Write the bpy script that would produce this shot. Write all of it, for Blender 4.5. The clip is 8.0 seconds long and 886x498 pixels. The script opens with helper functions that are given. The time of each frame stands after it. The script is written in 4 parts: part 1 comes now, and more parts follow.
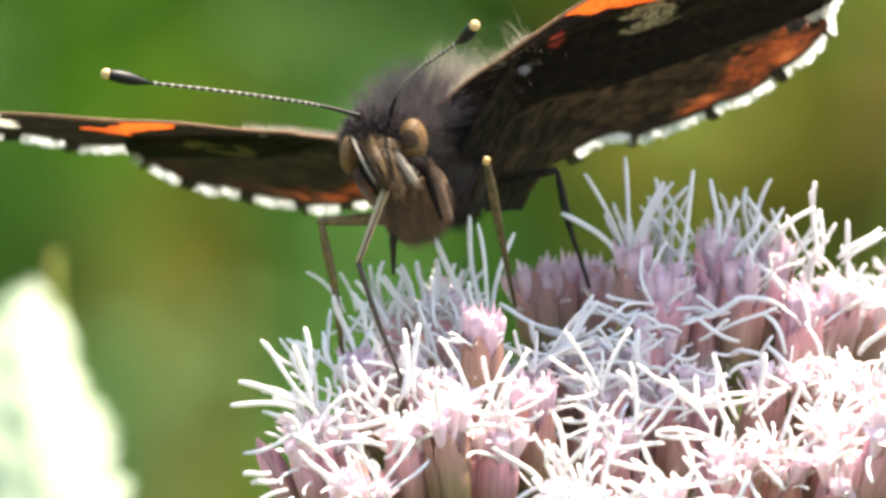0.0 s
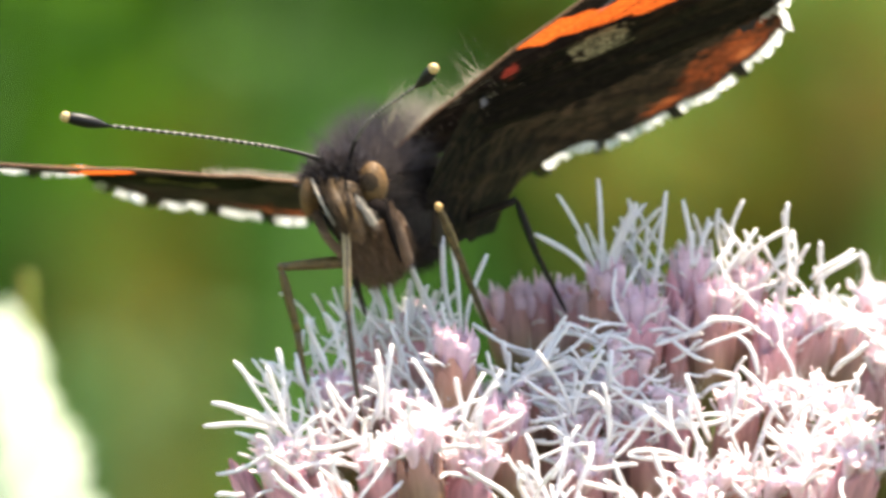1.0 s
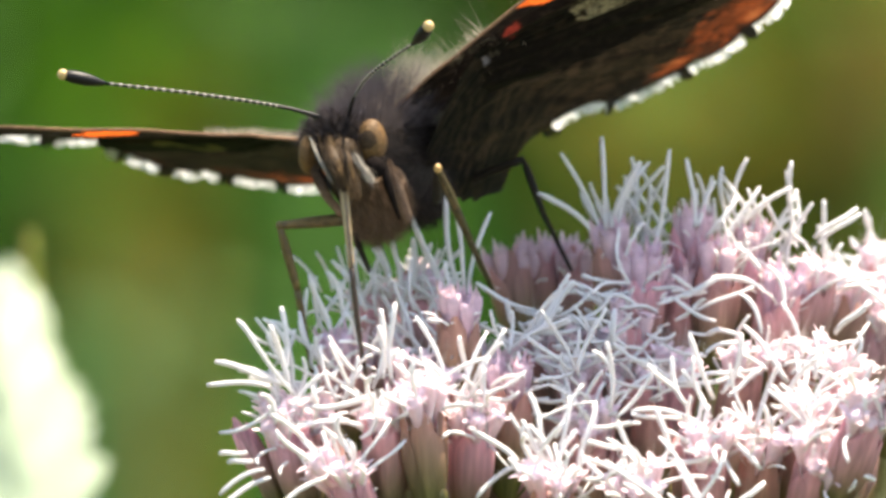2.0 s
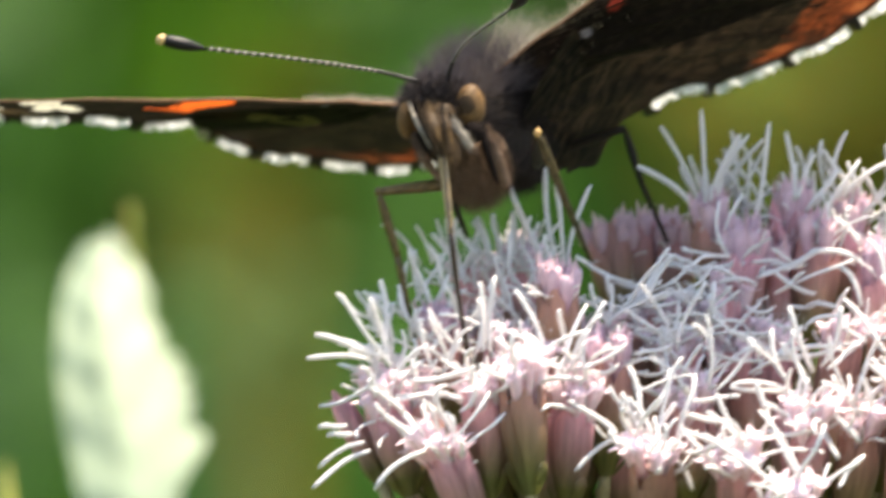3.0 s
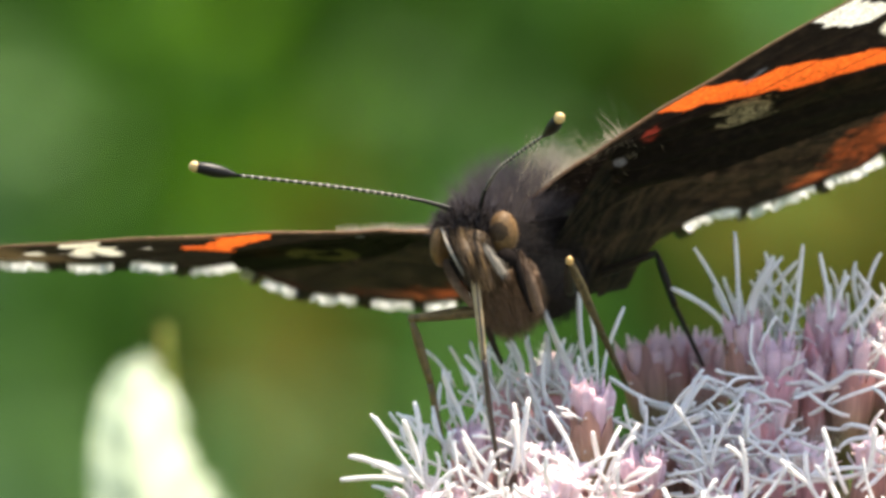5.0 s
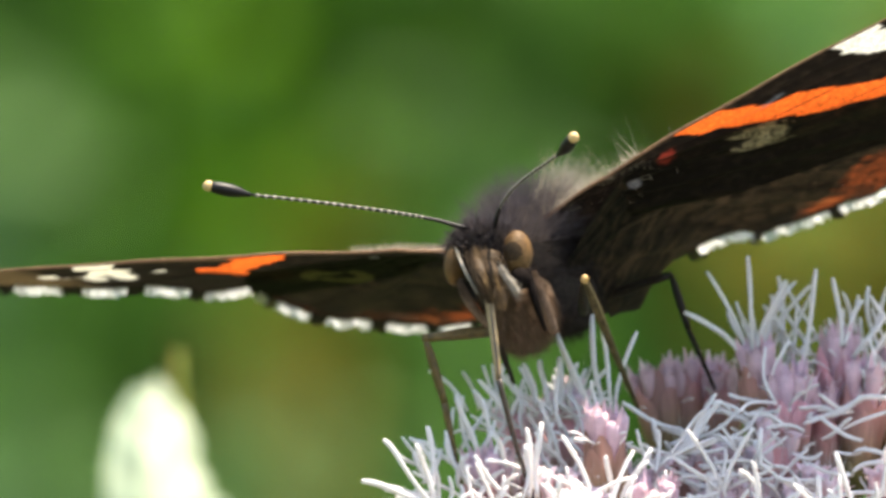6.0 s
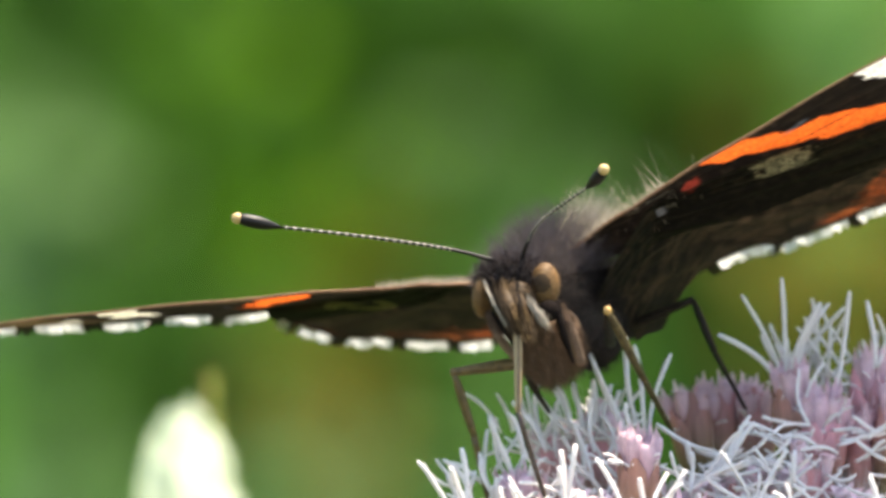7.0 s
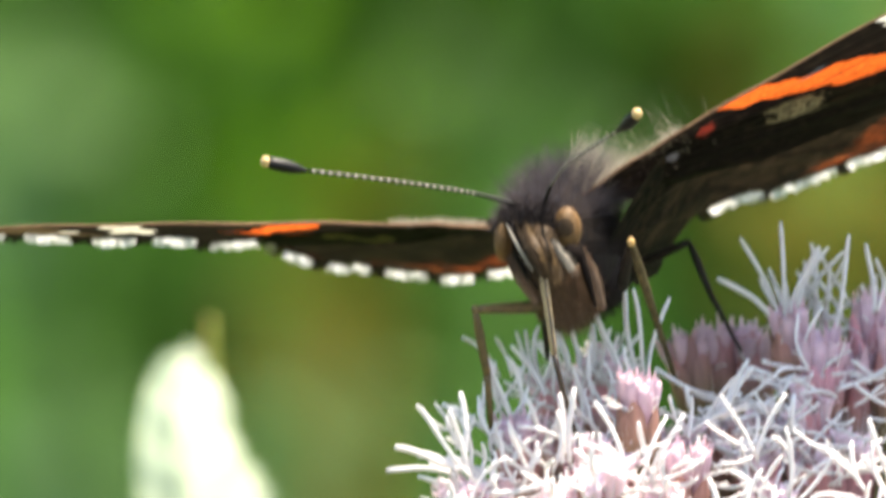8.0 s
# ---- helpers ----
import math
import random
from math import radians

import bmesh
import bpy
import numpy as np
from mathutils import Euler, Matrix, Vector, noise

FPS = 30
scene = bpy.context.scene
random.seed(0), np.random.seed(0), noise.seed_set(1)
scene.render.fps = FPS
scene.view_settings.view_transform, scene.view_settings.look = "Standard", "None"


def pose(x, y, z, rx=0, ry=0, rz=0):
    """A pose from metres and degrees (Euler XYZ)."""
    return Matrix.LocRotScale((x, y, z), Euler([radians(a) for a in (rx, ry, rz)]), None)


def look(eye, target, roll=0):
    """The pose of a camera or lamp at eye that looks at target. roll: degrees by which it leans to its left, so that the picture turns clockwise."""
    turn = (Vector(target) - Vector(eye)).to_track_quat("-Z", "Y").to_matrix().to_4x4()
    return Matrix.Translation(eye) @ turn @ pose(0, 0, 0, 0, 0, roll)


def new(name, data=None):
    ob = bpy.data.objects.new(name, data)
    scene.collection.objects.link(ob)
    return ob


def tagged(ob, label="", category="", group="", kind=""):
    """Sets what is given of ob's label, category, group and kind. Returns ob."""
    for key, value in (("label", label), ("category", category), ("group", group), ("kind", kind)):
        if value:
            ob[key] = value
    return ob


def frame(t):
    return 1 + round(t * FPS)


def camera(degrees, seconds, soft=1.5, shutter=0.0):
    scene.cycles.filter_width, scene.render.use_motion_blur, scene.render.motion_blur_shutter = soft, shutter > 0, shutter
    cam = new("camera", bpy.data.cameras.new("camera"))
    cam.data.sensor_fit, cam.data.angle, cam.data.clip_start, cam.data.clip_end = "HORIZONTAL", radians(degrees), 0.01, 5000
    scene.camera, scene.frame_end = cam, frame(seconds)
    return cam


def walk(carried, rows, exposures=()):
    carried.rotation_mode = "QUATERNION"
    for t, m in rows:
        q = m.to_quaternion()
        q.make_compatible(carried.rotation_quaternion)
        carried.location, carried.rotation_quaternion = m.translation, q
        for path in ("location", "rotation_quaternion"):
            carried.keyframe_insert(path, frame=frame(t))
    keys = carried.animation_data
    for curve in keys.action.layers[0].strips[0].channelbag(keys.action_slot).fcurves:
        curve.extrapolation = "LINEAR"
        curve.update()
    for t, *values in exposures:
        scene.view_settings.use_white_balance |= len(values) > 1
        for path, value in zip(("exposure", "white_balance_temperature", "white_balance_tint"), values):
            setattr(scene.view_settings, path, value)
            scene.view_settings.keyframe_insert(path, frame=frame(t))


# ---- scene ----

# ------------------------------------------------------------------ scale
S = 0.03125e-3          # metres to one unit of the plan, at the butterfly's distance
MM = 0.001
HIGH = 1.10             # height of the flower head above the ground
DIST = 1.0              # from the lens to the butterfly's eye


def at(u, v, depth=0.0):
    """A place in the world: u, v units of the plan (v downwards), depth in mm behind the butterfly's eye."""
    k = 1 + depth * MM / DIST
    return Vector(((u - 784) * S * k, depth * MM, HIGH - (v - 441) * S * k))


# ------------------------------------------------------------------ camera
cam = camera(2 * math.degrees(math.atan(784 * S / DIST)), 8.0, soft=3.3, shutter=0.5)
cam.data.dof.use_dof = True
cam.data.dof.focus_distance = DIST - 0.002
cam.data.dof.aperture_fstop = 57.0


def aim(du, dv, roll=0.0):
    return pose(0, -DIST, HIGH, 90 + math.degrees(math.atan(dv * S / DIST)), roll, math.degrees(math.atan(du * S / DIST)))


SWAY = [(0.0, -170, 67), (0.1, -169, 70), (0.2, -151, 66), (0.3, -145, 82), (0.4, -147, 116), (0.5, -152, 125), (0.6, -155, 122), (0.7,
        -166, 142), (0.8, -182, 125), (0.9, -186, 109), (1.0, -218, 104), (1.1, -238, 88), (1.2, -273, 65), (2.3, -150, 30), (2.4, -130,
        37), (2.5, -126, 41), (2.6, -94, 39), (2.7, -89, 27), (2.8, -83, 20), (2.9, -68, 10), (3.0, -36, -17), (3.1, -5, -32), (3.2, 5,
        -33), (3.3, 11, -30), (3.4, 6, -11), (3.5, 0, 0), (3.6, 5, 26), (3.7, 2, 37), (3.8, 14, 57), (3.9, 9, 79), (4.0, 13, 101), (4.1,
        20, 117), (4.2, 13, 137), (4.3, 16, 154), (4.4, 14, 157), (4.5, 15, 178), (4.6, 28, 200), (4.7, 24, 198), (5.8, 30, 226), (5.9,
        39, 237), (6.0, 47, 242), (6.1, 65, 220), (6.2, 69, 199), (6.3, 69, 183), (6.4, 70, 173), (6.5, 66, 171), (6.6, 51, 180), (6.7,
        49, 202), (6.8, 60, 234), (6.9, 80, 258), (7.0, 107, 281), (7.1, 118, 281), (7.2, 131, 285), (7.3, 149, 278), (7.4, 141, 242),
        (7.5, 114, 173), (7.6, 103, 132), (7.7, 103, 131), (7.8, 98, 139), (7.9, 111, 145), (8.0, 105, 182)]
walk(cam, [(t, aim(du, dv)) for t, du, dv in SWAY], [(t, e, 7600, 11) for t, e in ((0.0, 1.97), (0.5, 1.87), (1.0, 1.85), (2.5, 1.55), (3.0, 1.53), (4.5, 1.55), (6.0, 1.63), (6.5, 1.73), (7.0, 1.71), (7.5, 1.81), (8.0, 1.79))])

# ------------------------------------------------------------------ light
SUN_FROM = Vector((0.30, 0.09, 1.0)).normalized()
sky = bpy.data.worlds.new("sky")
scene.world = sky
sky.use_nodes = True
sky_tex = sky.node_tree.nodes.new("ShaderNodeTexSky")
sky_tex.sky_type = "NISHITA"
sky_tex.sun_disc = False
sky_tex.sun_elevation = math.asin(SUN_FROM.z)
sky_tex.sun_rotation = math.atan2(SUN_FROM.x, SUN_FROM.y)
sky.node_tree.links.new(sky_tex.outputs[0], sky.node_tree.nodes["Background"].inputs[0])
sky.node_tree.nodes["Background"].inputs[1].default_value = 0.15
sun_data = bpy.data.lights.new("sun", "SUN")
sun_data.energy = 5.0
sun_data.angle = radians(0.53)
sun_data.color = (1.0, 0.96, 0.88)
sun = new("sun", sun_data)
sun.matrix_world = look(SUN_FROM * 5, (0, 0, 0))


# ------------------------------------------------------------------ materials
def mat(name, color, rough=0.6, vary=0.25, size=1.0, bump=0.0, through_light=0.0, attr="", gloss=0.5, random_hue=0.0, second=None, ramp=None, island=0.0, other=None, fibre=1.0, rise=(0.08, 0.66)):
    """A procedural surface. size: grain in mm. through_light: share of light that passes (leaf, petal, wing). attr: pattern attribute."""
    m = bpy.data.materials.new(name)
    m.use_nodes = True
    n, l = m.node_tree.nodes, m.node_tree.links
    b = n["Principled BSDF"]
    out = n["Material Output"]
    b.inputs["Roughness"].default_value = rough
    b.inputs["Specular IOR Level"].default_value = gloss
    tc = n.new("ShaderNodeTexCoord")
    fine = n.new("ShaderNodeTexNoise")
    fine.inputs["Scale"].default_value = 1000.0 / size
    fine.inputs["Detail"].default_value = 3
    wide = n.new("ShaderNodeTexNoise")
    wide.inputs["Scale"].default_value = 1000.0 / (size * 7)
    if fibre != 1.0:      # grain drawn out along the piece
        drawn = n.new("ShaderNodeMapping")
        drawn.inputs["Scale"].default_value = (1, 1, fibre)
        l.new(tc.outputs["Object"], drawn.inputs["Vector"])
        l.new(drawn.outputs[0], fine.inputs["Vector"])
    else:
        l.new(tc.outputs["Object"], fine.inputs["Vector"])
    l.new(tc.outputs["Object"], wide.inputs["Vector"])
    if attr:
        a = n.new("ShaderNodeAttribute")
        a.attribute_name = attr
        col = a.outputs["Color"]
    else:
        mix = n.new("ShaderNodeMix")
        mix.data_type = "RGBA"
        mix.inputs[6].default_value = (*color, 1)
        mix.inputs[7].default_value = (*(second or [c * 0.6 for c in color]), 1)
        l.new(wide.outputs["Fac"], mix.inputs[0])
        col = mix.outputs[2]
    if other:     # each object somewhere between two tones
        own_info = n.new("ShaderNodeObjectInfo")
        pick = n.new("ShaderNodeMix")
        pick.data_type = "RGBA"
        pick.inputs[7].default_value = (*other, 1)
        l.new(own_info.outputs["Random"], pick.inputs[0])
        l.new(col, pick.inputs[6])
        col = pick.outputs[2]
    if ramp:      # another tone towards the foot
        sep = n.new("ShaderNodeSeparateXYZ")
        l.new(tc.outputs["Generated"], sep.inputs[0])
        span = n.new("ShaderNodeMapRange")
        span.inputs[1].default_value, span.inputs[2].default_value = rise
        l.new(sep.outputs[2], span.inputs[0])
        foot = n.new("ShaderNodeMix")
        foot.data_type = "RGBA"
        foot.inputs[6].default_value = (*ramp, 1)
        l.new(span.outputs[0], foot.inputs[0])
        l.new(col, foot.inputs[7])
        col = foot.outputs[2]
    hsv = n.new("ShaderNodeHueSaturation")
    l.new(col, hsv.inputs["Color"])
    val = n.new("ShaderNodeMapRange")
    val.inputs[3].default_value, val.inputs[4].default_value = 1 - vary, 1 + vary
    val.inputs[1].default_value, val.inputs[2].default_value = 0.3, 0.7
    l.new(fine.outputs["Fac"], val.inputs[0])
    level = val.outputs[0]
    if island:    # each piece a little lighter or darker than the next
        geo = n.new("ShaderNodeNewGeometry")
        each = n.new("ShaderNodeMapRange")
        each.inputs[3].default_value, each.inputs[4].default_value = 1 - island, 1 + island
        l.new(geo.outputs["Random Per Island"], each.inputs[0])
        times = n.new("ShaderNodeMath")
        times.operation = "MULTIPLY"
        l.new(each.outputs[0], times.inputs[0])
        l.new(level, times.inputs[1])
        level = times.outputs[0]
    l.new(level, hsv.inputs["Value"])
    if random_hue:
        info = n.new("ShaderNodeObjectInfo")
        hr = n.new("ShaderNodeMapRange")
        hr.inputs[3].default_value, hr.inputs[4].default_value = 0.5 - random_hue, 0.5 + random_hue
        l.new(info.outputs["Random"], hr.inputs[0])
        l.new(hr.outputs[0], hsv.inputs["Hue"])
    l.new(hsv.outputs[0], b.inputs["Base Color"])
    if bump:
        bp = n.new("ShaderNodeBump")
        bp.inputs["Strength"].default_value = bump
        bp.inputs["Distance"].default_value = size * MM * 0.4
        l.new(fine.outputs["Fac"], bp.inputs["Height"])
        l.new(bp.outputs[0], b.inputs["Normal"])
    if through_light:
        tr = n.new("ShaderNodeBsdfTranslucent")
        l.new(hsv.outputs[0], tr.inputs["Color"])
        mx = n.new("ShaderNodeMixShader")
        mx.inputs[0].default_value = through_light
        l.new(b.outputs[0], mx.inputs[1])
        l.new(tr.outputs[0], mx.inputs[2])
        l.new(mx.outputs[0], out.inputs["Surface"])
    return m


M_STYLE = mat("style_white", (0.88, 0.85, 0.84), 0.65, 0.10, 0.25, 0.5, through_light=0.25, second=(0.88, 0.85, 0.85))
M_COROLLA = mat("corolla_pink", (0.88, 0.73, 0.77), 0.55, 0.08, 0.3, 0.2, through_light=0.3, random_hue=0.012, second=(0.85, 0.61, 0.68), ramp=(0.80, 0.50, 0.57), island=0.08)
M_COROLLA_SHUT = mat("corolla_mauve", (0.76, 0.57, 0.63), 0.6, 0.10, 0.4, 0.2, through_light=0.3, random_hue=0.02, second=(0.65, 0.43, 0.50), ramp=(0.50, 0.28, 0.34), island=0.12)
M_PAPPUS = mat("pappus_white", (0.86, 0.84, 0.84), 0.7, 0.05, 0.3, through_light=0.5)
M_BRACT = mat("bract_mauve", (0.80, 0.40, 0.46), 0.55, 0.22, 0.32, 0.4, through_light=0.25, random_hue=0.012, second=(0.70, 0.34, 0.37), ramp=(0.13, 0.125, 0.034), island=0.22, other=(0.36, 0.165, 0.13), fibre=0.12, rise=(0.16, 0.80))
M_STALK = mat("stalk_green", (0.20, 0.27, 0.08), 0.6, 0.2, 0.4, 0.3, second=(0.30, 0.18, 0.12))
M_WING = mat("wing_scales", (0, 0, 0), 0.75, 0.40, 0.22, 0.6, through_light=0.22, attr="pattern", gloss=0.06)
M_FRINGE_W = mat("fringe_white", (0.97, 0.97, 0.95), 0.6, 0.03, 0.2, through_light=0.8)
M_FRINGE_B = mat("fringe_black", (0.015, 0.012, 0.01), 0.7, 0.2, 0.2)
M_BODY = mat("body_brown", (0.03, 0.022, 0.019), 0.8, 0.4, 0.3, 0.5, second=(0.018, 0.014, 0.012), gloss=0.12)
M_TAN = mat("hair_tan", (0.165, 0.104, 0.066), 0.8, 0.3, 0.25, 0.3, second=(0.098, 0.060, 0.039), gloss=0.12)
M_FUR = mat("fur_grey", (0.105, 0.088, 0.093), 0.7, 0.3, 0.4, through_light=0.25, second=(0.062, 0.052, 0.055), gloss=0.12)
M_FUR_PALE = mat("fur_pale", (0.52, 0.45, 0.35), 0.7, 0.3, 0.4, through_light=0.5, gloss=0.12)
M_EYE = mat("eye_ochre", (0.165, 0.090, 0.031), 0.6, 0.3, 0.3, 0.3, second=(0.070, 0.038, 0.016), gloss=0.2)
M_RIB = mat("wing_rib", (0.26, 0.14, 0.075), 0.7, 0.3, 0.25, second=(0.12, 0.07, 0.045), gloss=0.2)
M_KNEE_GLINT = mat("knee_glint_amber", (0.50, 0.30, 0.10), 0.4, 0.15, 0.2)
M_RING = mat("ring_cream", (0.34, 0.31, 0.25), 0.6, 0.2, 0.2)
M_PALE = mat("scale_pale", (0.36, 0.31, 0.25), 0.6, 0.2, 0.2)
M_PALP = mat("palp_brown", (0.060, 0.036, 0.016), 0.6, 0.3, 0.2, 0.2, second=(0.030, 0.018, 0.010), gloss=0.12)
M_PALP_GOLD = mat("palp_gold", (0.19, 0.115, 0.045), 0.7, 0.4, 0.2, 0.3, second=(0.10, 0.060, 0.026), gloss=0.12)
M_TAN_LIGHT = mat("hair_light", (0.165, 0.112, 0.080), 0.8, 0.2, 0.25, second=(0.110, 0.072, 0.050), gloss=0.12)
M_DARK = mat("antenna_black", (0.007, 0.0055, 0.005), 0.45, 0.2, 0.2, gloss=0.25)
M_TIP = mat("antenna_tip", (0.62, 0.42, 0.17), 0.45, 0.1, 0.2)
M_LEG = mat("leg_brown", (0.135, 0.092, 0.032), 0.45, 0.4, 0.4, 0.3, second=(0.045, 0.029, 0.012), gloss=0.3)
# matt black for painted-in chest shade, and for dark palp scales
M_SHADE_AND_SCALE = mat("shade_and_scale_black", (0.012, 0.009, 0.008), 0.9, 0.3, 0.2, gloss=0.03)
M_LEG_OLIVE = mat("leg_olive", (0.09, 0.072, 0.030), 0.6, 0.4, 0.3, 0.3, second=(0.05, 0.036, 0.016), gloss=0.2)
M_LEG_DARK = mat("leg_dark", (0.024, 0.018, 0.013), 0.6, 0.3, 0.25, 0.3, gloss=0.15)
M_PROB = mat("proboscis_tan", (0.36, 0.26, 0.14), 0.4, 0.15, 0.25)
M_PROB_DARK = mat("proboscis_dark", (0.040, 0.021, 0.012), 0.35, 0.2, 0.25)
M_LEAF = mat("leaf_pale", (0.44, 0.52, 0.38), 0.5, 0.18, 2.4, 0.2, through_light=0.42, second=(0.35, 0.43, 0.27))
M_LEAF_TIP = mat("leaf_tip_green", (0.62, 0.60, 0.15), 0.5, 0.15, 1.2, 0.2, through_light=0.4)


# ------------------------------------------------------------------ mesh tools
def mesh_of(name, verts, faces, mats, smooth=True, index=None):
    me = bpy.data.meshes.new(name)
    me.from_pydata([tuple(v) for v in verts], [], [tuple(int(i) for i in f) for f in faces])
    for m in (mats if isinstance(mats, (list, tuple)) else [mats]):
        me.materials.append(m)
    if index is not None:
        me.polygons.foreach_set("material_index", np.asarray(index, dtype=np.int32))
    if smooth:
        me.polygons.foreach_set("use_smooth", np.ones(len(me.polygons), dtype=bool))
    me.update()
    return me


def part(name, me, parent=None, label="", m=None):
    ob = new(name, me)
    if parent:
        ob.parent = parent
    if m is not None:
        ob.matrix_basis = m
    return tagged(ob, label) if label else ob


def tube(path, radii, sides=8, flat=1.0):
    """Vertices and faces of a rounded tube along points."""
    P = [Vector(p) for p in path]
    V, F = [], []
    up = Vector((0.31, 0.17, 0.93))
    for i, p in enumerate(P):
        d = (P[min(i + 1, len(P) - 1)] - P[max(i - 1, 0)]).normalized()
        if abs(d.dot(up)) > 0.98:
            up = Vector((0.9, 0.3, 0.1))
        a = d.cross(up).normalized()
        b = d.cross(a)
        up = -b if b.dot(up) < 0 else b
        r = radii[i] if hasattr(radii, "__len__") else radii
        for k in range(sides):
            w = 2 * math.pi * k / sides
            V.append(p + a * math.cos(w) * r + b * math.sin(w) * r * flat)
    for i in range(len(P) - 1):
        for k in range(sides):
            q = (k + 1) % sides
            F.append((i * sides + k, i * sides + q, (i + 1) * sides + q, (i + 1) * sides + k))
    V += [P[0], P[-1]]
    n = len(P) * sides
    for k in range(sides):
        q = (k + 1) % sides
        F.append((n, q, k))
        F.append((n + 1, n - sides + k, n - sides + q))
    return V, F


def join(*pieces):
    V, F = [], []
    for v, f in pieces:
        o = len(V)
        V += list(v)
        F += [tuple(i + o for i in q) for q in f]
    return V, F


def curve_pts(ctrl, n):
    """n points on a smooth line through the control points."""
    C = [Vector(c) for c in ctrl]
    C = [C[0] * 2 - C[1]] + C + [C[-1] * 2 - C[-2]]
    m = len(C) - 3
    out = []
    for i in range(n):
        x = i / (n - 1) * m
        k = min(int(x), m - 1)
        t = x - k
        p0, p1, p2, p3 = C[k:k + 4]
        out.append(0.5 * ((2 * p1) + (p2 - p0) * t + (2 * p0 - 5 * p1 + 4 * p2 - p3) * t * t + (3 * p1 - p0 - 3 * p2 + p3) * t ** 3))
    return out


def blob(center, radii, turn=None, rings=16, sides=24, rough=0.0, seed=0.0):
    """A closed rounded body with an uneven skin."""
    V, F = [], []
    c = Vector(center)
    turn = turn or Matrix.Identity(3)
    for i in range(rings + 1):
        th = math.pi * i / rings
        for k in range(sides):
            ph = 2 * math.pi * k / sides
            d = Vector((math.sin(th) * math.cos(ph), math.sin(th) * math.sin(ph), math.cos(th)))
            w = 1 + rough * noise.noise(d * 2.3 + Vector((seed, seed, 0)))
            V.append(c + turn @ Vector((d.x * radii[0] * w, d.y * radii[1] * w, d.z * radii[2] * w)))
    for i in range(rings):
        for k in range(sides):
            q = (k + 1) % sides
            F.append((i * sides + k, (i + 1) * sides + k, (i + 1) * sides + q, i * sides + q))
    return V, F


def hairs(spots, length, width, rng, spread=0.35, lean=Vector((0, 0, 0))):
    """Thin bent blades from (place, normal) pairs."""
    V, F = [], []
    for p, nrm in spots:
        d = (nrm + lean + Vector([rng.gauss(0, spread) for _ in range(3)])).normalized()
        side = d.cross(Vector((rng.gauss(0, 1), rng.gauss(0, 1), rng.gauss(0, 1)))).normalized() * width
        ln = length * rng.uniform(0.6, 1.25)
        bend = Vector([rng.gauss(0, 0.12) for _ in range(3)]) * ln
        o = len(V)
        V += [p - side, p + side, p + d * ln * 0.55 + bend * 0.4 + side * 0.7, p + d * ln * 0.55 + bend * 0.4 - side * 0.7, p + d * ln + bend]
        F += [(o, o + 1, o + 2, o + 3), (o + 3, o + 2, o + 4)]
    return V, F


# ------------------------------------------------------------------ ground and far growth
def build_ground():
    n = 48
    V, F = [], []
    for j in range(n + 1):
        for i in range(n + 1):
            x, y = (i / n - 0.5), (j / n - 0.5)
            x, y = math.copysign(abs(x * 2) ** 3, x) * 400, math.copysign(abs(y * 2) ** 3, y) * 400
            V.append((x, y, 0.03 * noise.noise(Vector((x, y, 0)))))
    for j in range(n):
        for i in range(n):
            a = j * (n + 1) + i
            F.append((a, a + 1, a + n + 2, a + n + 1))
    g = part("ground", mesh_of("ground", V, F, mat("meadow_soil", (0.035, 0.06, 0.015), 0.9, 0.4, 60, 0.4, second=(0.055, 0.048, 0.025))))
    tagged(g, "green and brown meadow ground under the plants", "ground", kind="structure")
    rng = random.Random(2)
    V, F = [], []
    for _ in range(7000):
        x, y = rng.gauss(0, 1.1), min(1.6, rng.gauss(-0.2, 0.9))
        h, w, d = rng.uniform(0.06, 0.22), 0.003, rng.uniform(0, 6.28)
        s, lean = Vector((math.cos(d), math.sin(d), 0)) * w, Vector((rng.gauss(0, 0.05), rng.gauss(0, 0.05), 0))
        o, p = len(V), Vector((x, y, -0.03))
        V += [p - s, p + s, p + lean * 0.4 + s * 0.7 + Vector((0, 0, h * 0.6)), p + lean * 0.4 - s * 0.7 + Vector((0, 0, h * 0.6)), p + lean + Vector((0, 0, h))]
        F += [(o, o + 1, o + 2, o + 3), (o + 3, o + 2, o + 4)]
    tagged(part("grass", mesh_of("grass", V, F, mat("grass_green", (0.06, 0.13, 0.02), 0.6, 0.3, 30, through_light=0.25, second=(0.09, 0.11, 0.03)))), "short green meadow grass below the flower", "grass", kind="stuff")


def leaf_mesh(rng, count, centre, spread, size, hang=0.3):
    V, F = [], []
    for _ in range(count):
        c = Vector(centre) + Vector((rng.gauss(0, spread[0]), rng.gauss(0, spread[1]), rng.gauss(0, spread[2])))
        q = Euler((rng.uniform(-1.1, 0.6), rng.uniform(-0.6, 0.6), rng.uniform(-math.pi, math.pi))).to_matrix()
        L = size * rng.uniform(0.6, 1.3)
        W = L * rng.uniform(0.22, 0.36)
        o = len(V)
        for t, w in ((0, 0.05), (0.3, 0.9), (0.6, 0.8), (1.0, 0.02)):
            z = -hang * L * t * t
            V += [c + q @ Vector((-W * w, L * t, z + 0.15 * W * w)), c + q @ Vector((0, L * t, z)), c + q @ Vector((W * w, L * t, z + 0.15 * W * w))]
        for k in range(3):
            a = o + 3 * k
            F += [(a, a + 1, a + 4, a + 3), (a + 1, a + 2, a + 5, a + 4)]
    return V, F


def far(u, v, y):
    k = 1 + y / DIST
    return Vector(((u - 784) * S * k, y, HIGH - (v - 441) * S * k))


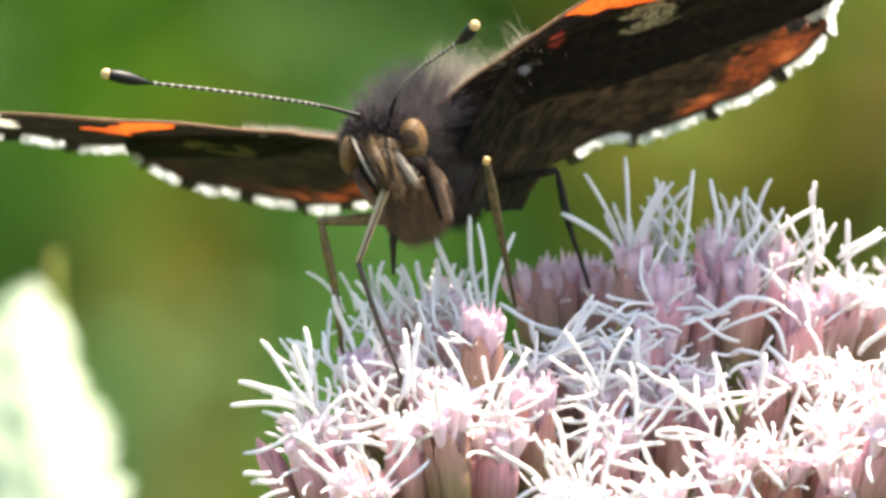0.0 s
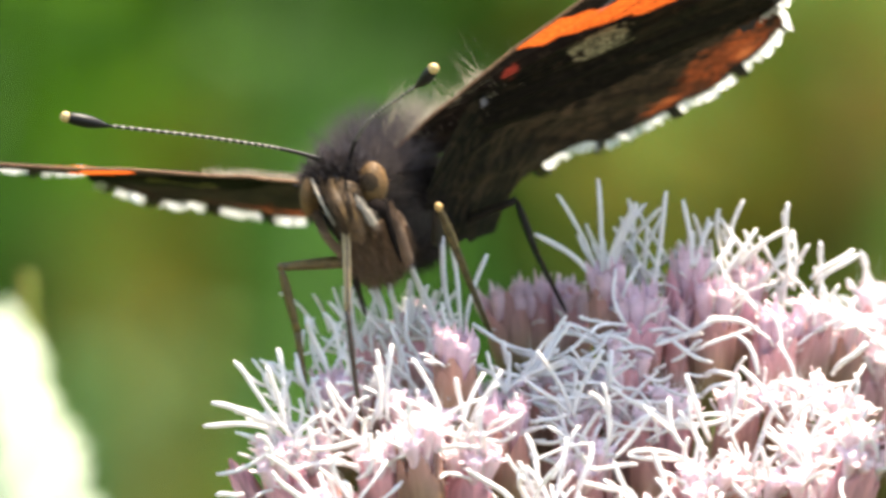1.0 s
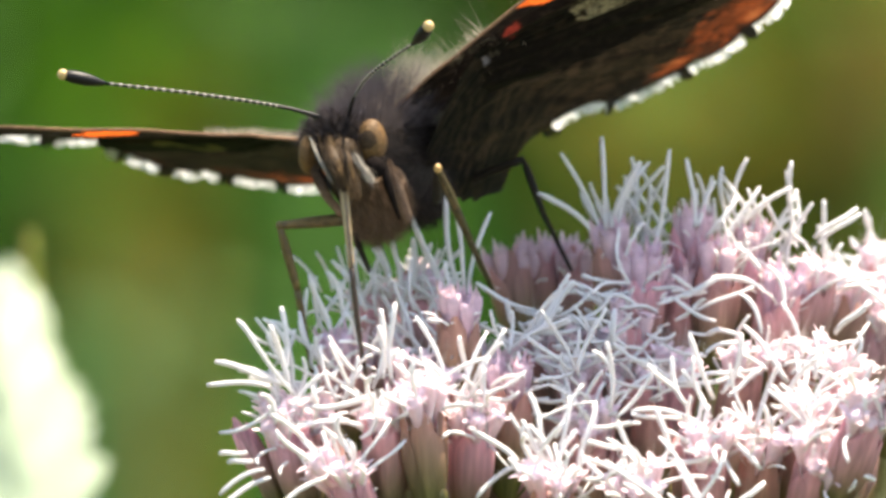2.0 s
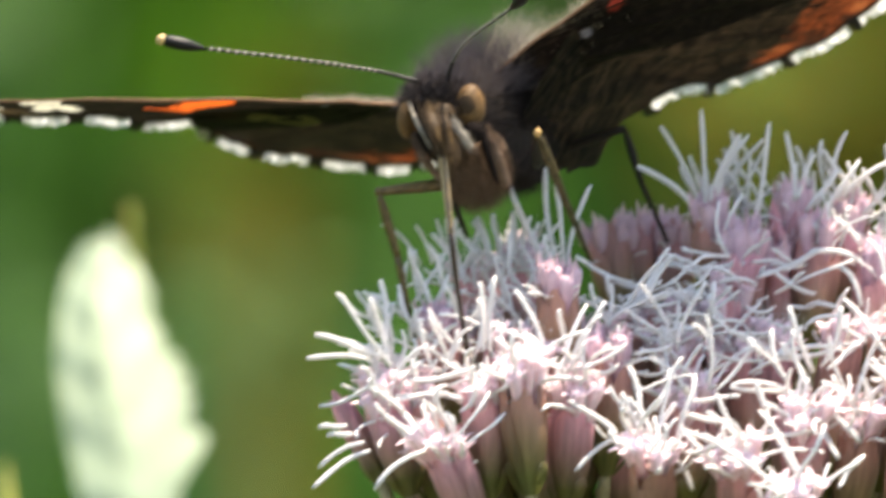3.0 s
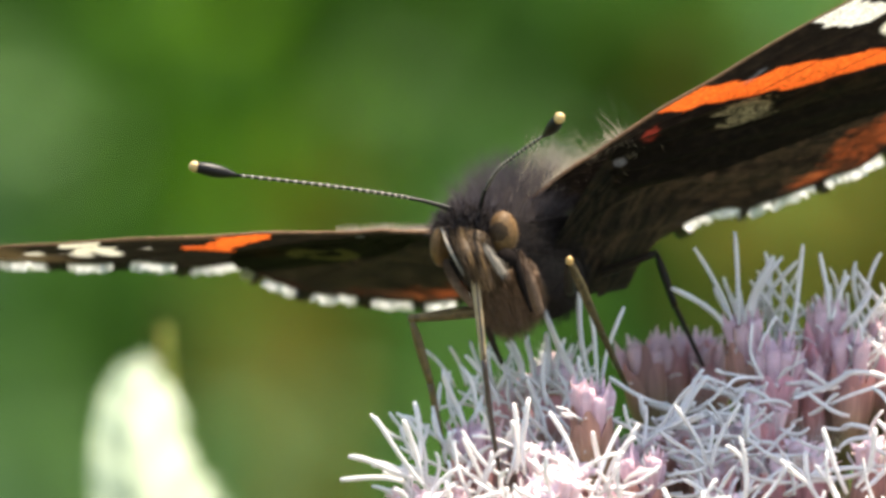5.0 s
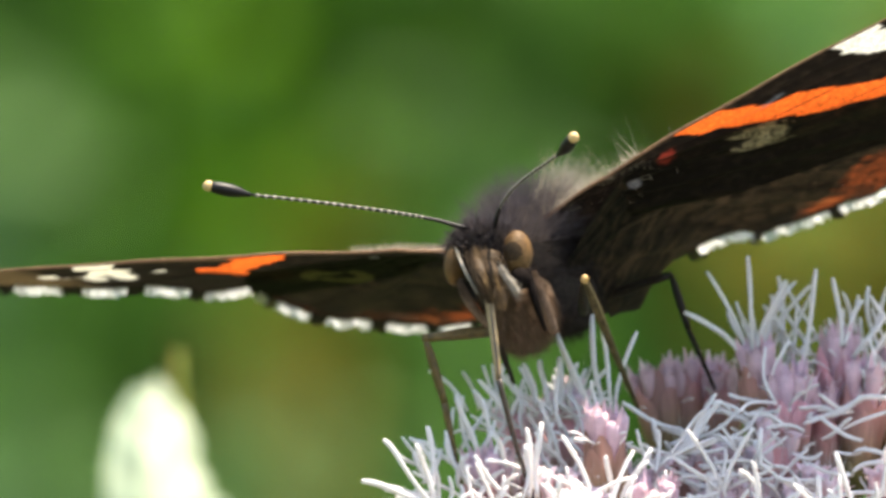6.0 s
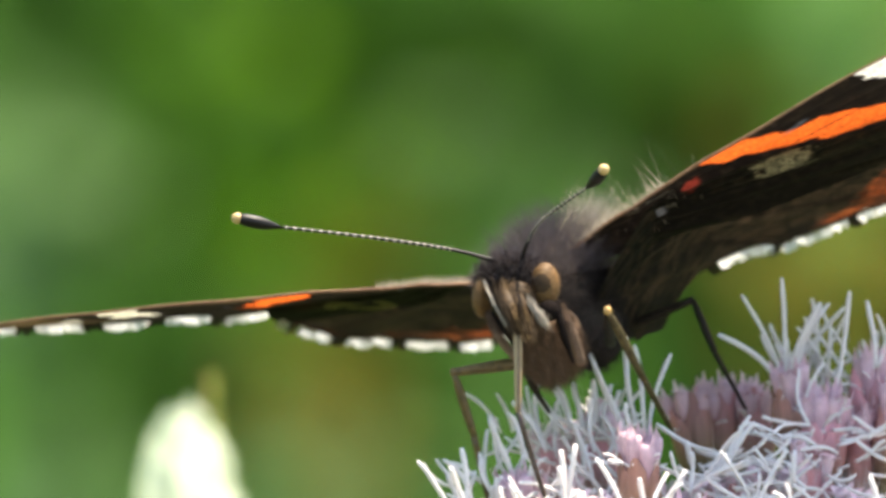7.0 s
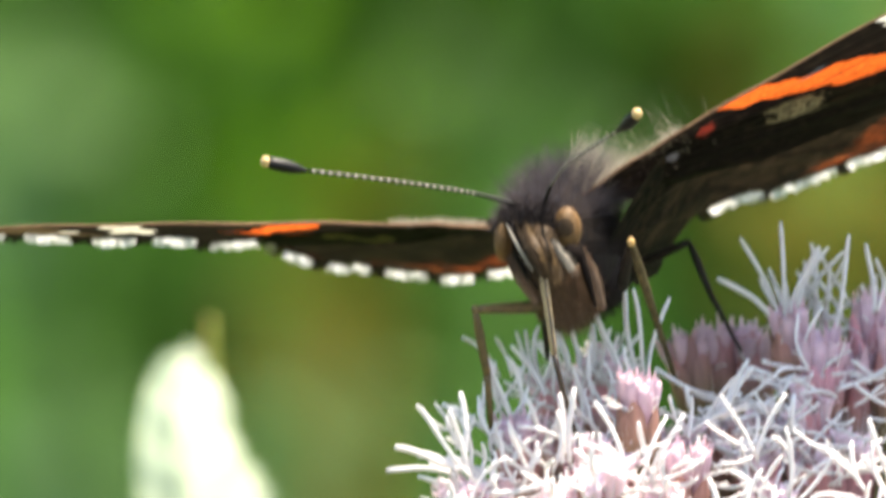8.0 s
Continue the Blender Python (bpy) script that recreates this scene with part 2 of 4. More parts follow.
FORWARD = ((450, 610), (0, 650), (1760, 100), (520, 190), (510, 375), (1330, 300))      # plants that stand in front of the rest


def build_growth():
    rng = random.Random(5)
    # deep and shade are darker copies of the green, with shade in their colour
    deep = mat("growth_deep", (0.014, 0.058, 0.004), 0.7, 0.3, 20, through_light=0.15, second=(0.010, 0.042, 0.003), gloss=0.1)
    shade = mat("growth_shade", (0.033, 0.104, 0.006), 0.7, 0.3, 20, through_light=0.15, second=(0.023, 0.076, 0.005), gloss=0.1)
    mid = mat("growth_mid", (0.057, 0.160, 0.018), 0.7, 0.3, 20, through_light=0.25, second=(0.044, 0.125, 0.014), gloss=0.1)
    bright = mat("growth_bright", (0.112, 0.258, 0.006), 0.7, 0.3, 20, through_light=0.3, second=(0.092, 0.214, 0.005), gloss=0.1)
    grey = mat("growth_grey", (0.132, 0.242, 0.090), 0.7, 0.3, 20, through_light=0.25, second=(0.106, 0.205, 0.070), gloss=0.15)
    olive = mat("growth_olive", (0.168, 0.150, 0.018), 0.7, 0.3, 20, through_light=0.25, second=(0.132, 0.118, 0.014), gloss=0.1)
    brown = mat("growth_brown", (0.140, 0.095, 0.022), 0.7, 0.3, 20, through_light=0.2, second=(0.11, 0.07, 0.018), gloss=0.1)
    # a bank of growth behind all
    n, V, F = 60, [], []
    for j in range(n + 1):
        for i in range(n + 1):
            x, t = (i / n - 0.5) * 12, j / n
            bulge = 0.10 * noise.noise(Vector((x * 3, t * 9, 4))) + 0.04 * noise.noise(Vector((x * 11, t * 30, 9)))
            rise = min(t / 0.6, 1.0) - max(0.0, (t - 0.75) / 0.25)
            V.append((x, 1.6 + 4.0 * t + bulge + 0.02 * x * x, 3.4 * rise - bulge - 0.05))
    for j in range(n):
        for i in range(n):
            a = j * (n + 1) + i
            F.append((a, a + 1, a + n + 2, a + n + 1))
    h = part("bank", mesh_of("bank", V, F, mat("bank_green", (0.030, 0.096, 0.010), 0.9, 0.4, 14, 0.4, second=(0.020, 0.066, 0.007), gloss=0.1)))
    tagged(h, "soft green overgrown bank far behind the flower", "bank", kind="structure")
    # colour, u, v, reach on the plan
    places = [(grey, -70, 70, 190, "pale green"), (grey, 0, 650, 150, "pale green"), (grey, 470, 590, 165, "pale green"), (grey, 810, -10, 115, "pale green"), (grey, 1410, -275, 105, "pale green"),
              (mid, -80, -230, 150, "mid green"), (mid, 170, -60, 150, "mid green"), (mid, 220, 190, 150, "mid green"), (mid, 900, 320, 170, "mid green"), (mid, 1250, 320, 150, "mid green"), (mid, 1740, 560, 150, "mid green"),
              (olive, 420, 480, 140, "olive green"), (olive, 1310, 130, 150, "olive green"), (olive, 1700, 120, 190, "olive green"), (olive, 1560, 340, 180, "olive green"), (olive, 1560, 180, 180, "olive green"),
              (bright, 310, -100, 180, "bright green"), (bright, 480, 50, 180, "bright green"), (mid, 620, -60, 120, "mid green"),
              (deep, 60, 370, 150, "shade-toned green"), (deep, 650, 400, 110, "shade-toned green"), (deep, 560, 830, 170, "shade-toned green"), (deep, 760, -300, 170, "shade-toned green"), (deep, 1040, -180, 190, "shade-toned green"),
              (deep, 1020, 60, 110, "shade-toned green"), (deep, 1270, -170, 110, "shade-toned green"), (deep, 160, -330, 150, "shade-toned green"), (deep, 240, 330, 90, "shade-toned green"),
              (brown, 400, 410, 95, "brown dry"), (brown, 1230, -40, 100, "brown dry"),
              (deep, 1085, -215, 185, "shade-toned green"), (deep, 1180, -90, 110, "shade-toned green"), (grey, 400, 610, 120, "pale green"), (deep, 300, -330, 160, "shade-toned green"), (deep, 590, -350, 150, "shade-toned green"), (deep, -90, -340, 140, "shade-toned green"), (deep, 640, 600, 90, "shade-toned green"), (shade, 560, -290, 140, "shade-toned green"), (shade, 960, -270, 150, "shade-toned green"), (shade, 90, -300, 130, "shade-toned green"), (shade, 1150, -190, 120, "shade-toned green"), (shade, 300, -340, 110, "shade-toned green"), (shade, 780, -200, 80, "shade-toned green"), (shade, 1300, -230, 70, "shade-toned green"), (grey, 450, 610, 105, "pale green"), (olive, 520, 190, 70, "olive green"), (shade, 640, 110, 100, "shade-toned green"), (olive, 1330, 300, 70, "olive green"), (olive, 510, 375, 65, "olive green"), (brown, 1760, 100, 130, "brown dry"), (olive, 1700, -90, 150, "olive green"), (shade, 1640, -60, 90, "shade-toned green")]
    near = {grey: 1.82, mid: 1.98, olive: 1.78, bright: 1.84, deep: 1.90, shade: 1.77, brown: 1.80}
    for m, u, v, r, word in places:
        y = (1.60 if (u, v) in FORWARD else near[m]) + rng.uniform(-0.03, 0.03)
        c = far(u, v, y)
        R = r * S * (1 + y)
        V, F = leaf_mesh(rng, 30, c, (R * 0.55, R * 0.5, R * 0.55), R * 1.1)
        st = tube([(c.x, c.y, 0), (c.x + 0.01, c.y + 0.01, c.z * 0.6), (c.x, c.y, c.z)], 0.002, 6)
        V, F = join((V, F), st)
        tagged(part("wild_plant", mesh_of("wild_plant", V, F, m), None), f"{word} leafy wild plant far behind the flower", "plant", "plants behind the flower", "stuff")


def build_leaf():
    """A toothed leaf with folded blade, standing upright behind the flower head."""
    rows, V, F = 90, [], []
    left = curve_pts([(194, 454, 0), (165, 500, 0), (148, 560, 0), (138, 645, 0), (146, 740, 0), (166, 850, 0), (200, 960, 0), (250, 1090, 0), (300, 1220, 0)], rows + 1)
    right = curve_pts([(232, 442, 0), (258, 488, 0), (278, 545, 0), (306, 620, 0), (344, 700, 0), (370, 780, 0), (360, 860, 0), (340, 960, 0), (310, 1220, 0)], rows + 1)
    for i, (p, q) in enumerate(zip(left, right)):
        t = i / rows
        for s in np.linspace(0, 1, 9):
            e = abs(s - 0.42)
            tooth = (44 if s > 0.42 else -14) * (1 - (t * 10 + 0.6 * math.sin(t * 13)) % 1.0) * (0.75 + 0.35 * math.sin(t * 29)) * min(1, 6 * t) * min(1, 3 - 3 * t) if e > 0.35 else 0.0
            wave = 0.16 * math.sin(t * 40 + 9 * e)
            V.append(at(p.x + (q.x - p.x) * s + tooth * max(0, e - 0.3) * 3, p.y + (q.y - p.y) * s - 30 * e, 150 - 22 * t ** 1.35 + (3.5 if s < 0.42 else 2.0) * e + wave))
    for i in range(rows):
        for k in range(8):
            a = i * 9 + k
            F.append((a, a + 1, a + 10, a + 9))
    rib = [at(p.x + (q.x - p.x) * 0.42, p.y, 149.3 - 22 * (i / rows) ** 1.35) for i, (p, q) in enumerate(zip(left, right))][::6]
    base = rib[-1]
    leaf = new("leaf")
    tagged(leaf, "pale sunlit toothed leaf standing behind the flower head", "leaf")
    part("blade", mesh_of("blade", V, F, M_LEAF), leaf)
    part("midrib", mesh_of("midrib", *tube(rib, [r * MM for r in np.linspace(0.06, 0.16, len(rib))]), M_LEAF), leaf)
    part("petiole", mesh_of("petiole", *tube(curve_pts([base, base + Vector((0.01, 0.0, -0.05)), (0.02, 0.10, 0.9), (0.015, 0.12, 0.0)], 14), 0.8 * MM), M_STALK), leaf)
    V, F = tube(curve_pts([at(288, 660, 152), at(276, 560, 152), at(268, 480, 151), at(266, 385, 150)], 14), [w * MM for w in np.linspace(0.9, 0.22, 14)], 8, 1.0)
    part("leaf_tip", mesh_of("leaf_tip", V, F, M_LEAF_TIP), leaf, "thin yellow-green leaf tip")
    V, F = [], []
    for i in range(25):
        t = i / 24
        w = 34 * math.sin(min(1, 0.04 + t) * 1.5) * (1 + 0.15 * ((t * 7) % 1))
        for s in (-1, -0.4, 0, 0.4, 1):
            V.append(at(45 + 20 * t + s * w, 842 + 420 * t - 12 * abs(s), 120 + 3 * abs(s) - 8 * t))
    F = [(i * 5 + k, i * 5 + k + 1, i * 5 + k + 6, i * 5 + k + 5) for i in range(24) for k in range(4)]
    small = new("leaf")
    tagged(small, "small yellow-green leaf pointing upwards behind the flower", "leaf")
    part("blade", mesh_of("blade", V, F, M_LEAF_TIP), small)
    foot = at(66, 1262, 112)
    part("petiole", mesh_of("petiole", *tube(curve_pts([foot, foot - Vector((0, 0, 0.1)), (-0.02, 0.13, 0.5), (-0.02, 0.12, 0.0)], 12), 0.6 * MM), M_STALK), small)


# ------------------------------------------------------------------ flower head
def bract_ring(rng, n, r, length, width, belly, close):
    """A whorl of boat-shaped bracts that hug a cup. belly: how far it swells; close: how far the tips bend in."""
    V, F = [], []
    rows, cols = 9, 5
    for k in range(n):
        w = 2 * math.pi * (k + rng.uniform(-0.12, 0.12)) / n
        o = len(V)
        h = length * rng.uniform(0.90, 1.05)
        lift = rng.uniform(-0.02, 0.05) * MM
        for i in range(rows):
            t = i / (rows - 1)
            rr = r * (0.34 + belly * math.sin(min(1.0, t * 1.25) * math.pi * 0.5) - close * max(0.0, t - 0.55) ** 2 * 4) + lift
            ww = width * (0.45 + 0.55 * math.sin(min(1.0, t * 1.7) * math.pi * 0.5)) * math.sqrt(max(0.03, 1 - t ** 7))
            for s in np.linspace(-1, 1, cols):
                ang = w + s * ww / max(rr, 0.3 * MM)
                q = rr + 0.10 * MM * (1 - s * s)
                V.append(Vector((q * math.cos(ang), q * math.sin(ang), h * t)))
        for i in range(rows - 1):
            for j in range(cols - 1):
                a = o + i * cols + j
                F.append((a, a + 1, a + cols + 1, a + cols))
    return V, F


def make_involucre(seed, bud=False):
    rng = random.Random(seed)
    belly, close = (0.74, 0.40) if bud else (0.80, 0.02)
    a = bract_ring(rng, 5, 1.02 * MM, 4.8 * MM, 0.80 * MM, belly, close)
    b = bract_ring(rng, 4, 1.12 * MM, 4.1 * MM, 0.82 * MM, belly * 0.96, close * 0.5)
    c = bract_ring(rng, 3, 1.20 * MM, 1.5 * MM, 0.45 * MM, belly * 0.8, 0.0)
    d = tube([(0, 0, 0), (0, 0, 1.5 * MM), (0, 0, 3.6 * MM), (0, 0, 4.5 * MM)], [0.42 * MM, 0.75 * MM, 0.85 * MM, (0.2 if bud else 0.7) * MM], 10)
    return mesh_of("involucre", *join(a, b, c, d), M_BRACT)


def make_floret(seed):
    """A tubular corolla that widens into five small lobes."""
    rng = random.Random(seed)
    V, F = tube([(0, 0, z * MM) for z in (0, 0.8, 1.6, 2.3, 2.8)], [r * MM for r in (0.22, 0.25, 0.34, 0.44, 0.42)], 10)
    for k in range(5):
        q = Matrix.Rotation(2 * math.pi * k / 5 + rng.uniform(-0.2, 0.2), 3, "Z")
        o = len(V)
        out = rng.uniform(0.35, 0.75)
        for t, w in ((0, 0.22), (0.5, 0.23), (1, 0.05)):
            for s in (-1, 0, 1):
                V.append(q @ Vector(((0.38 + out * t) * MM, s * w * MM, (2.5 + 0.6 * t - 0.45 * out * t * t + (0.07 if s else 0)) * MM)))
        for i in range(2):
            for j in range(2):
                a = o + i * 3 + j
                F.append((a, a + 1, a + 4, a + 3))
    return mesh_of("floret", V, F, M_COROLLA)


def make_shut_floret(seed):
    """A corolla that has hardly opened: a slim funnel with five upright lobes."""
    rng = random.Random(seed)
    bend = rng.uniform(-0.3, 0.3)
    V, F = tube([(bend * MM * (z / 4) ** 2, 0, z * MM) for z in (0, 0.9, 1.8, 2.5, 2.9)], [r * MM for r in (0.26, 0.32, 0.42, 0.48, 0.40)], 10)
    for k in range(5):
        q = Matrix.Rotation(2 * math.pi * k / 5 + rng.uniform(-0.2, 0.2), 3, "Z")
        o = len(V)
        out, h = rng.uniform(-0.15, 0.45), rng.uniform(0.5, 1.4)
        for t, w in ((0, 0.25), (0.5, 0.17), (1, 0.02)):
            for s in (-1, 0, 1):
                V.append(q @ Vector(((0.38 + out * t * t) * MM, s * w * MM, (2.4 + h * t) * MM)) + Vector((bend * MM * 0.5, 0, 0)))
        for i in range(2):
            for j in range(2):
                a = o + i * 3 + j
                F.append((a, a + 1, a + 4, a + 3))
    return mesh_of("floret", V, F, M_COROLLA_SHUT)


def make_pappus(seed):
    """Fine white bristles that stand between the florets of a cup."""
    rng = random.Random(seed)
    spots = []
    for _ in range(90):
        w, r = rng.uniform(0, 2 * math.pi), 0.95 * MM * math.sqrt(rng.random())
        p = Vector((r * math.cos(w), r * math.sin(w), rng.uniform(3.4, 4.4) * MM))
        spots.append((p, (Vector((p.x, p.y, 0)) * 420 + Vector((0, 0, 1))).normalized()))
    return mesh_of("pappus", *hairs(spots, 2.1 * MM, 0.020 * MM, rng, 0.16), M_PAPPUS)


def make_style(seed):
    """The two long white arms that grow out of one floret."""
    rng = random.Random(seed)
    pieces = []
    turn = rng.uniform(0, math.pi)
    for side in (0, 1):
        w = turn + side * rng.uniform(1.8, 3.4)
        d = Vector((math.cos(w), math.sin(w), 0))
        ln = rng.uniform(2.6, 5.2) * MM
        lean = rng.uniform(0.15, 1.1)
        curl = rng.uniform(-0.25, 0.30)
        sidew = Vector((-d.y, d.x, 0)) * rng.uniform(-0.3, 0.3)
        pts = []
        for t in np.linspace(0, 1, 9):
            kink = Vector((math.sin(t * 5 + turn * 3), math.cos(t * 4 + turn * 5), 0)) * 0.09 * t
            pts.append(Vector((0, 0, 2.0 * MM)) + ln * kink + ln * (Vector((0, 0, 1)) * (t - 0.35 * (lean + curl) * t * t) + d * (lean * t + curl * t * t * 0.8) + sidew * t * t))
        pieces.append(tube(pts, [r * MM * rng.uniform(0.82, 1.14) for r in (0.12, 0.135, 0.145, 0.15, 0.155, 0.16, 0.165, 0.17, 0.11)], 6))
    return mesh_of("style", *join(*pieces), M_STYLE)


INVOLUCRES = [make_involucre(i) for i in range(5)]
BUDS = [make_involucre(i, True) for i in range(20, 23)]
FLORETS = [make_floret(i) for i in range(5)]
SHUT = [make_shut_floret(i) for i in range(4)]
PAPPUS = [make_pappus(i) for i in range(4)]
STYLES = [make_style(i) for i in range(22)]


def make_arm(bend, wave):
    """One style arm of unit length along z."""
    pts = [Vector((bend * t * (1 - t) * 0.9 + wave * math.sin(t * 5.5) * 0.03, wave * t * (1 - t) * 0.3, t)) for t in np.linspace(0, 1, 10)]
    return mesh_of("style", *tube(pts, [r / 30 for r in (0.75, 0.85, 0.95, 1.0, 1.0, 1.0, 1.02, 1.05, 1.0, 0.7)], 6), M_STYLE)


ARMS = [make_arm(b, w) for b, w in ((0.0, 0.6), (0.25, 0.2), (-0.25, -0.4), (0.45, -0.3), (-0.45, 0.5), (0.12, -0.8))]
# single style arms that stand out: u, v of foot and tip, which bend
ARMS_LEFT = [(735, 670, 640, 540, 1), (725, 652, 592, 612, 5), (690, 655, 578, 650, 2), (715, 635, 710, 512, 0), (722, 650, 690, 545, 1), (700, 690, 600, 735, 3), (760, 690, 870, 675, 0),
             (650, 770, 600, 775, 0), (660, 785, 615, 790, 0), (680, 800, 600, 845, 1), (690, 815, 590, 880, 2), (790, 815, 700, 885, 3), (845, 590, 795, 640, 0), (850, 585, 820, 525, 5),
             (835, 770, 815, 700, 4), (850, 745, 880, 700, 1), (700, 720, 674, 668, 3)]
ARMS_MID = [(880, 640, 880, 515, 5), (905, 640, 910, 505, 0), (890, 640, 882, 545, 1), (930, 640, 922, 590, 0), (1000, 650, 948, 530, 1), (1005, 655, 960, 610, 5), (1060, 650, 1105, 550, 0),
            (1040, 640, 1025, 565, 2), (1070, 690, 985, 685, 0), (1080, 655, 1140, 635, 1), (1035, 602, 1010, 600, 0), (1040, 725, 1130, 795, 5), (1140, 790, 1055, 850, 1), (985, 480, 868, 448, 3),
            (1060, 550, 1000, 430, 4), (945, 520, 940, 425, 1), (1150, 562, 1222, 455, 0), (1157, 566, 1232, 468, 5)]
ARMS_RIGHT = [(1165, 760, 1150, 665, 1), (1195, 745, 1245, 650, 0), (1235, 790, 1262, 680, 5), (1175, 750, 1135, 745, 0), (1170, 765, 1135, 760, 0), (1215, 815, 1262, 885, 1), (1240, 815, 1310, 795, 2),
              (1240, 750, 1320, 760, 0), (1250, 725, 1345, 720, 5), (1395, 775, 1375, 690, 0), (1310, 820, 1310, 785, 0), (1395, 780, 1465, 780, 1), (1410, 790, 1460, 860, 5), (1425, 685, 1360, 615, 0),
              (1430, 690, 1400, 600, 2), (1475, 675, 1432, 560, 1), (1490, 665, 1525, 560, 2), (1500, 670, 1560, 625, 0)]
ARMS_FAR = [(1410, 650, 1455, 645, 0), (1490, 740, 1560, 800, 1), (1490, 750, 1520, 830, 2), (1520, 880, 1555, 840, 5), (1300, 590, 1300, 515, 3), (1190, 530, 1280, 545, 0), (1120, 545, 1108, 500, 1),
            (1268, 392, 1165, 310, 2), (1290, 395, 1345, 255, 1), (1300, 395, 1355, 265, 4), (1366, 425, 1398, 235, 0), (1441, 372, 1428, 250, 0), (1446, 370, 1480, 290, 0), (1462, 392, 1515, 315, 0),
            (1480, 420, 1555, 300, 0), (1380, 500, 1480, 460, 1), (1560, 480, 1470, 460, 2), (1495, 400, 1560, 450, 1)]
ARMS_EDGE = [(1528, 366, 1613, 301, 1), (1638, 401, 1613, 376, 0), (1653, 390, 1728, 336, 0), (1660, 400, 1735, 345, 5), (1653, 640, 1653, 556, 0), (1738, 626, 1658, 656, 1), (1528, 546, 1608, 646, 0),
             (1280, 398, 1205, 240, 1), (1284, 395, 1276, 212, 2), (1600, 690, 1660, 600, 1), (1700, 700, 1760, 610, 2), (1690, 560, 1750, 500, 5), (1600, 520, 1570, 440, 3), (1560, 560, 1520, 490, 4)]

ARMS_UNDER = [(1008, 490, 937, 345, 1), (1000, 492, 950, 370, 0), (1030, 490, 1000, 315, 2), (1034, 495, 1015, 330, 0), (1040, 490, 1080, 345, 1), (900, 480, 880, 400, 0), (920, 480, 910, 395, 5),
              (940, 480, 945, 390, 0), (960, 480, 975, 400, 1), (880, 490, 850, 420, 2), (905, 490, 835, 420, 0), (860, 520, 800, 430, 1), (820, 540, 790, 450, 5), (800, 560, 762, 455, 0)]


def place_arms(head):
    rng = random.Random(17)
    loose = []
    stars = ((1190, 795), (1350, 795), (1465, 715), (1290, 690), (1112, 600), (1560, 735), (1050, 672), (1655, 740), (1400, 640), (1230, 620))
    for k in range(92):
        if k < 44:
            u, v = (rng.uniform(1060, 1480), rng.uniform(480, 600)) if k < 34 else (rng.uniform(1480, 1790), rng.uniform(600, 700))
        else:
            u, v = stars[k % len(stars)]
            u, v = u + rng.gauss(0, 9), v + rng.gauss(0, 9)
        w, ln = rng.uniform(-1.9, 1.9), rng.uniform(50, 115) + (18 if k >= 44 else 0)
        if v < 570:
            w = rng.choice((-1, 1)) * rng.uniform(0.9, 1.7)
        loose.append((u, v, u + ln * math.sin(w), v - ln * math.cos(w), rng.randrange(6)))
    fan = []
    for k in range(125):      # shorter arms below the butterfly and between the far cups
        u, v, w = (rng.uniform(775, 1000), rng.uniform(480, 600), rng.uniform(-1.1, 0.9)) if k < 36 else (rng.uniform(1160, 1400), rng.uniform(590, 690), rng.uniform(-1.5, 1.5)) if k > 78 else (rng.uniform(1255, 1640), rng.uniform(395, 480), rng.uniform(-1.2, 1.2))
        if k >= 95:
            u, v, w = rng.uniform(690, 880), rng.uniform(560, 690), rng.uniform(-1.4, 0.7)
        ln = rng.uniform(55, 115)
        fan.append((u, v, u + ln * math.sin(w), v - ln * math.cos(w), rng.randrange(6)))
    for _ in range(26):       # long arms that stand up from the far cups
        u, v, w, ln = rng.uniform(1270, 1680), rng.uniform(370, 430), rng.uniform(-0.7, 0.7), rng.uniform(80, 150)
        fan.append((u, v, u + ln * math.sin(w), v - ln * math.cos(w), rng.randrange(6)))
    for rows in (ARMS_LEFT, ARMS_MID, ARMS_RIGHT, ARMS_FAR, ARMS_EDGE, ARMS_UNDER, loose, fan):
        for u0, v0, u1, v1, kind in rows:
            depth = float(np.interp(v0, (350, 450, 560, 650, 760, 880), (9, 8, 1.5, -4, -8, -11))) + (2.5 if rows is fan else 0.0)
            a, b = at(u0, v0, depth), at(u1, v1, depth + rng.uniform(-1.2, 0.6))
            d = b - a
            arm = part("style", ARMS[kind], head)
            thick = (3.8 if rows is loose or rows is fan else 4.6) * MM * rng.uniform(0.82, 1.12)
            arm.matrix_basis = Matrix.Translation(a) @ d.to_track_quat("Z", "X").to_matrix().to_4x4() @ Matrix.Rotation(rng.choice((0.0, math.pi)) + rng.uniform(-0.5, 0.5), 4, "Z") @ Matrix.Diagonal((thick, thick, d.length, 1))


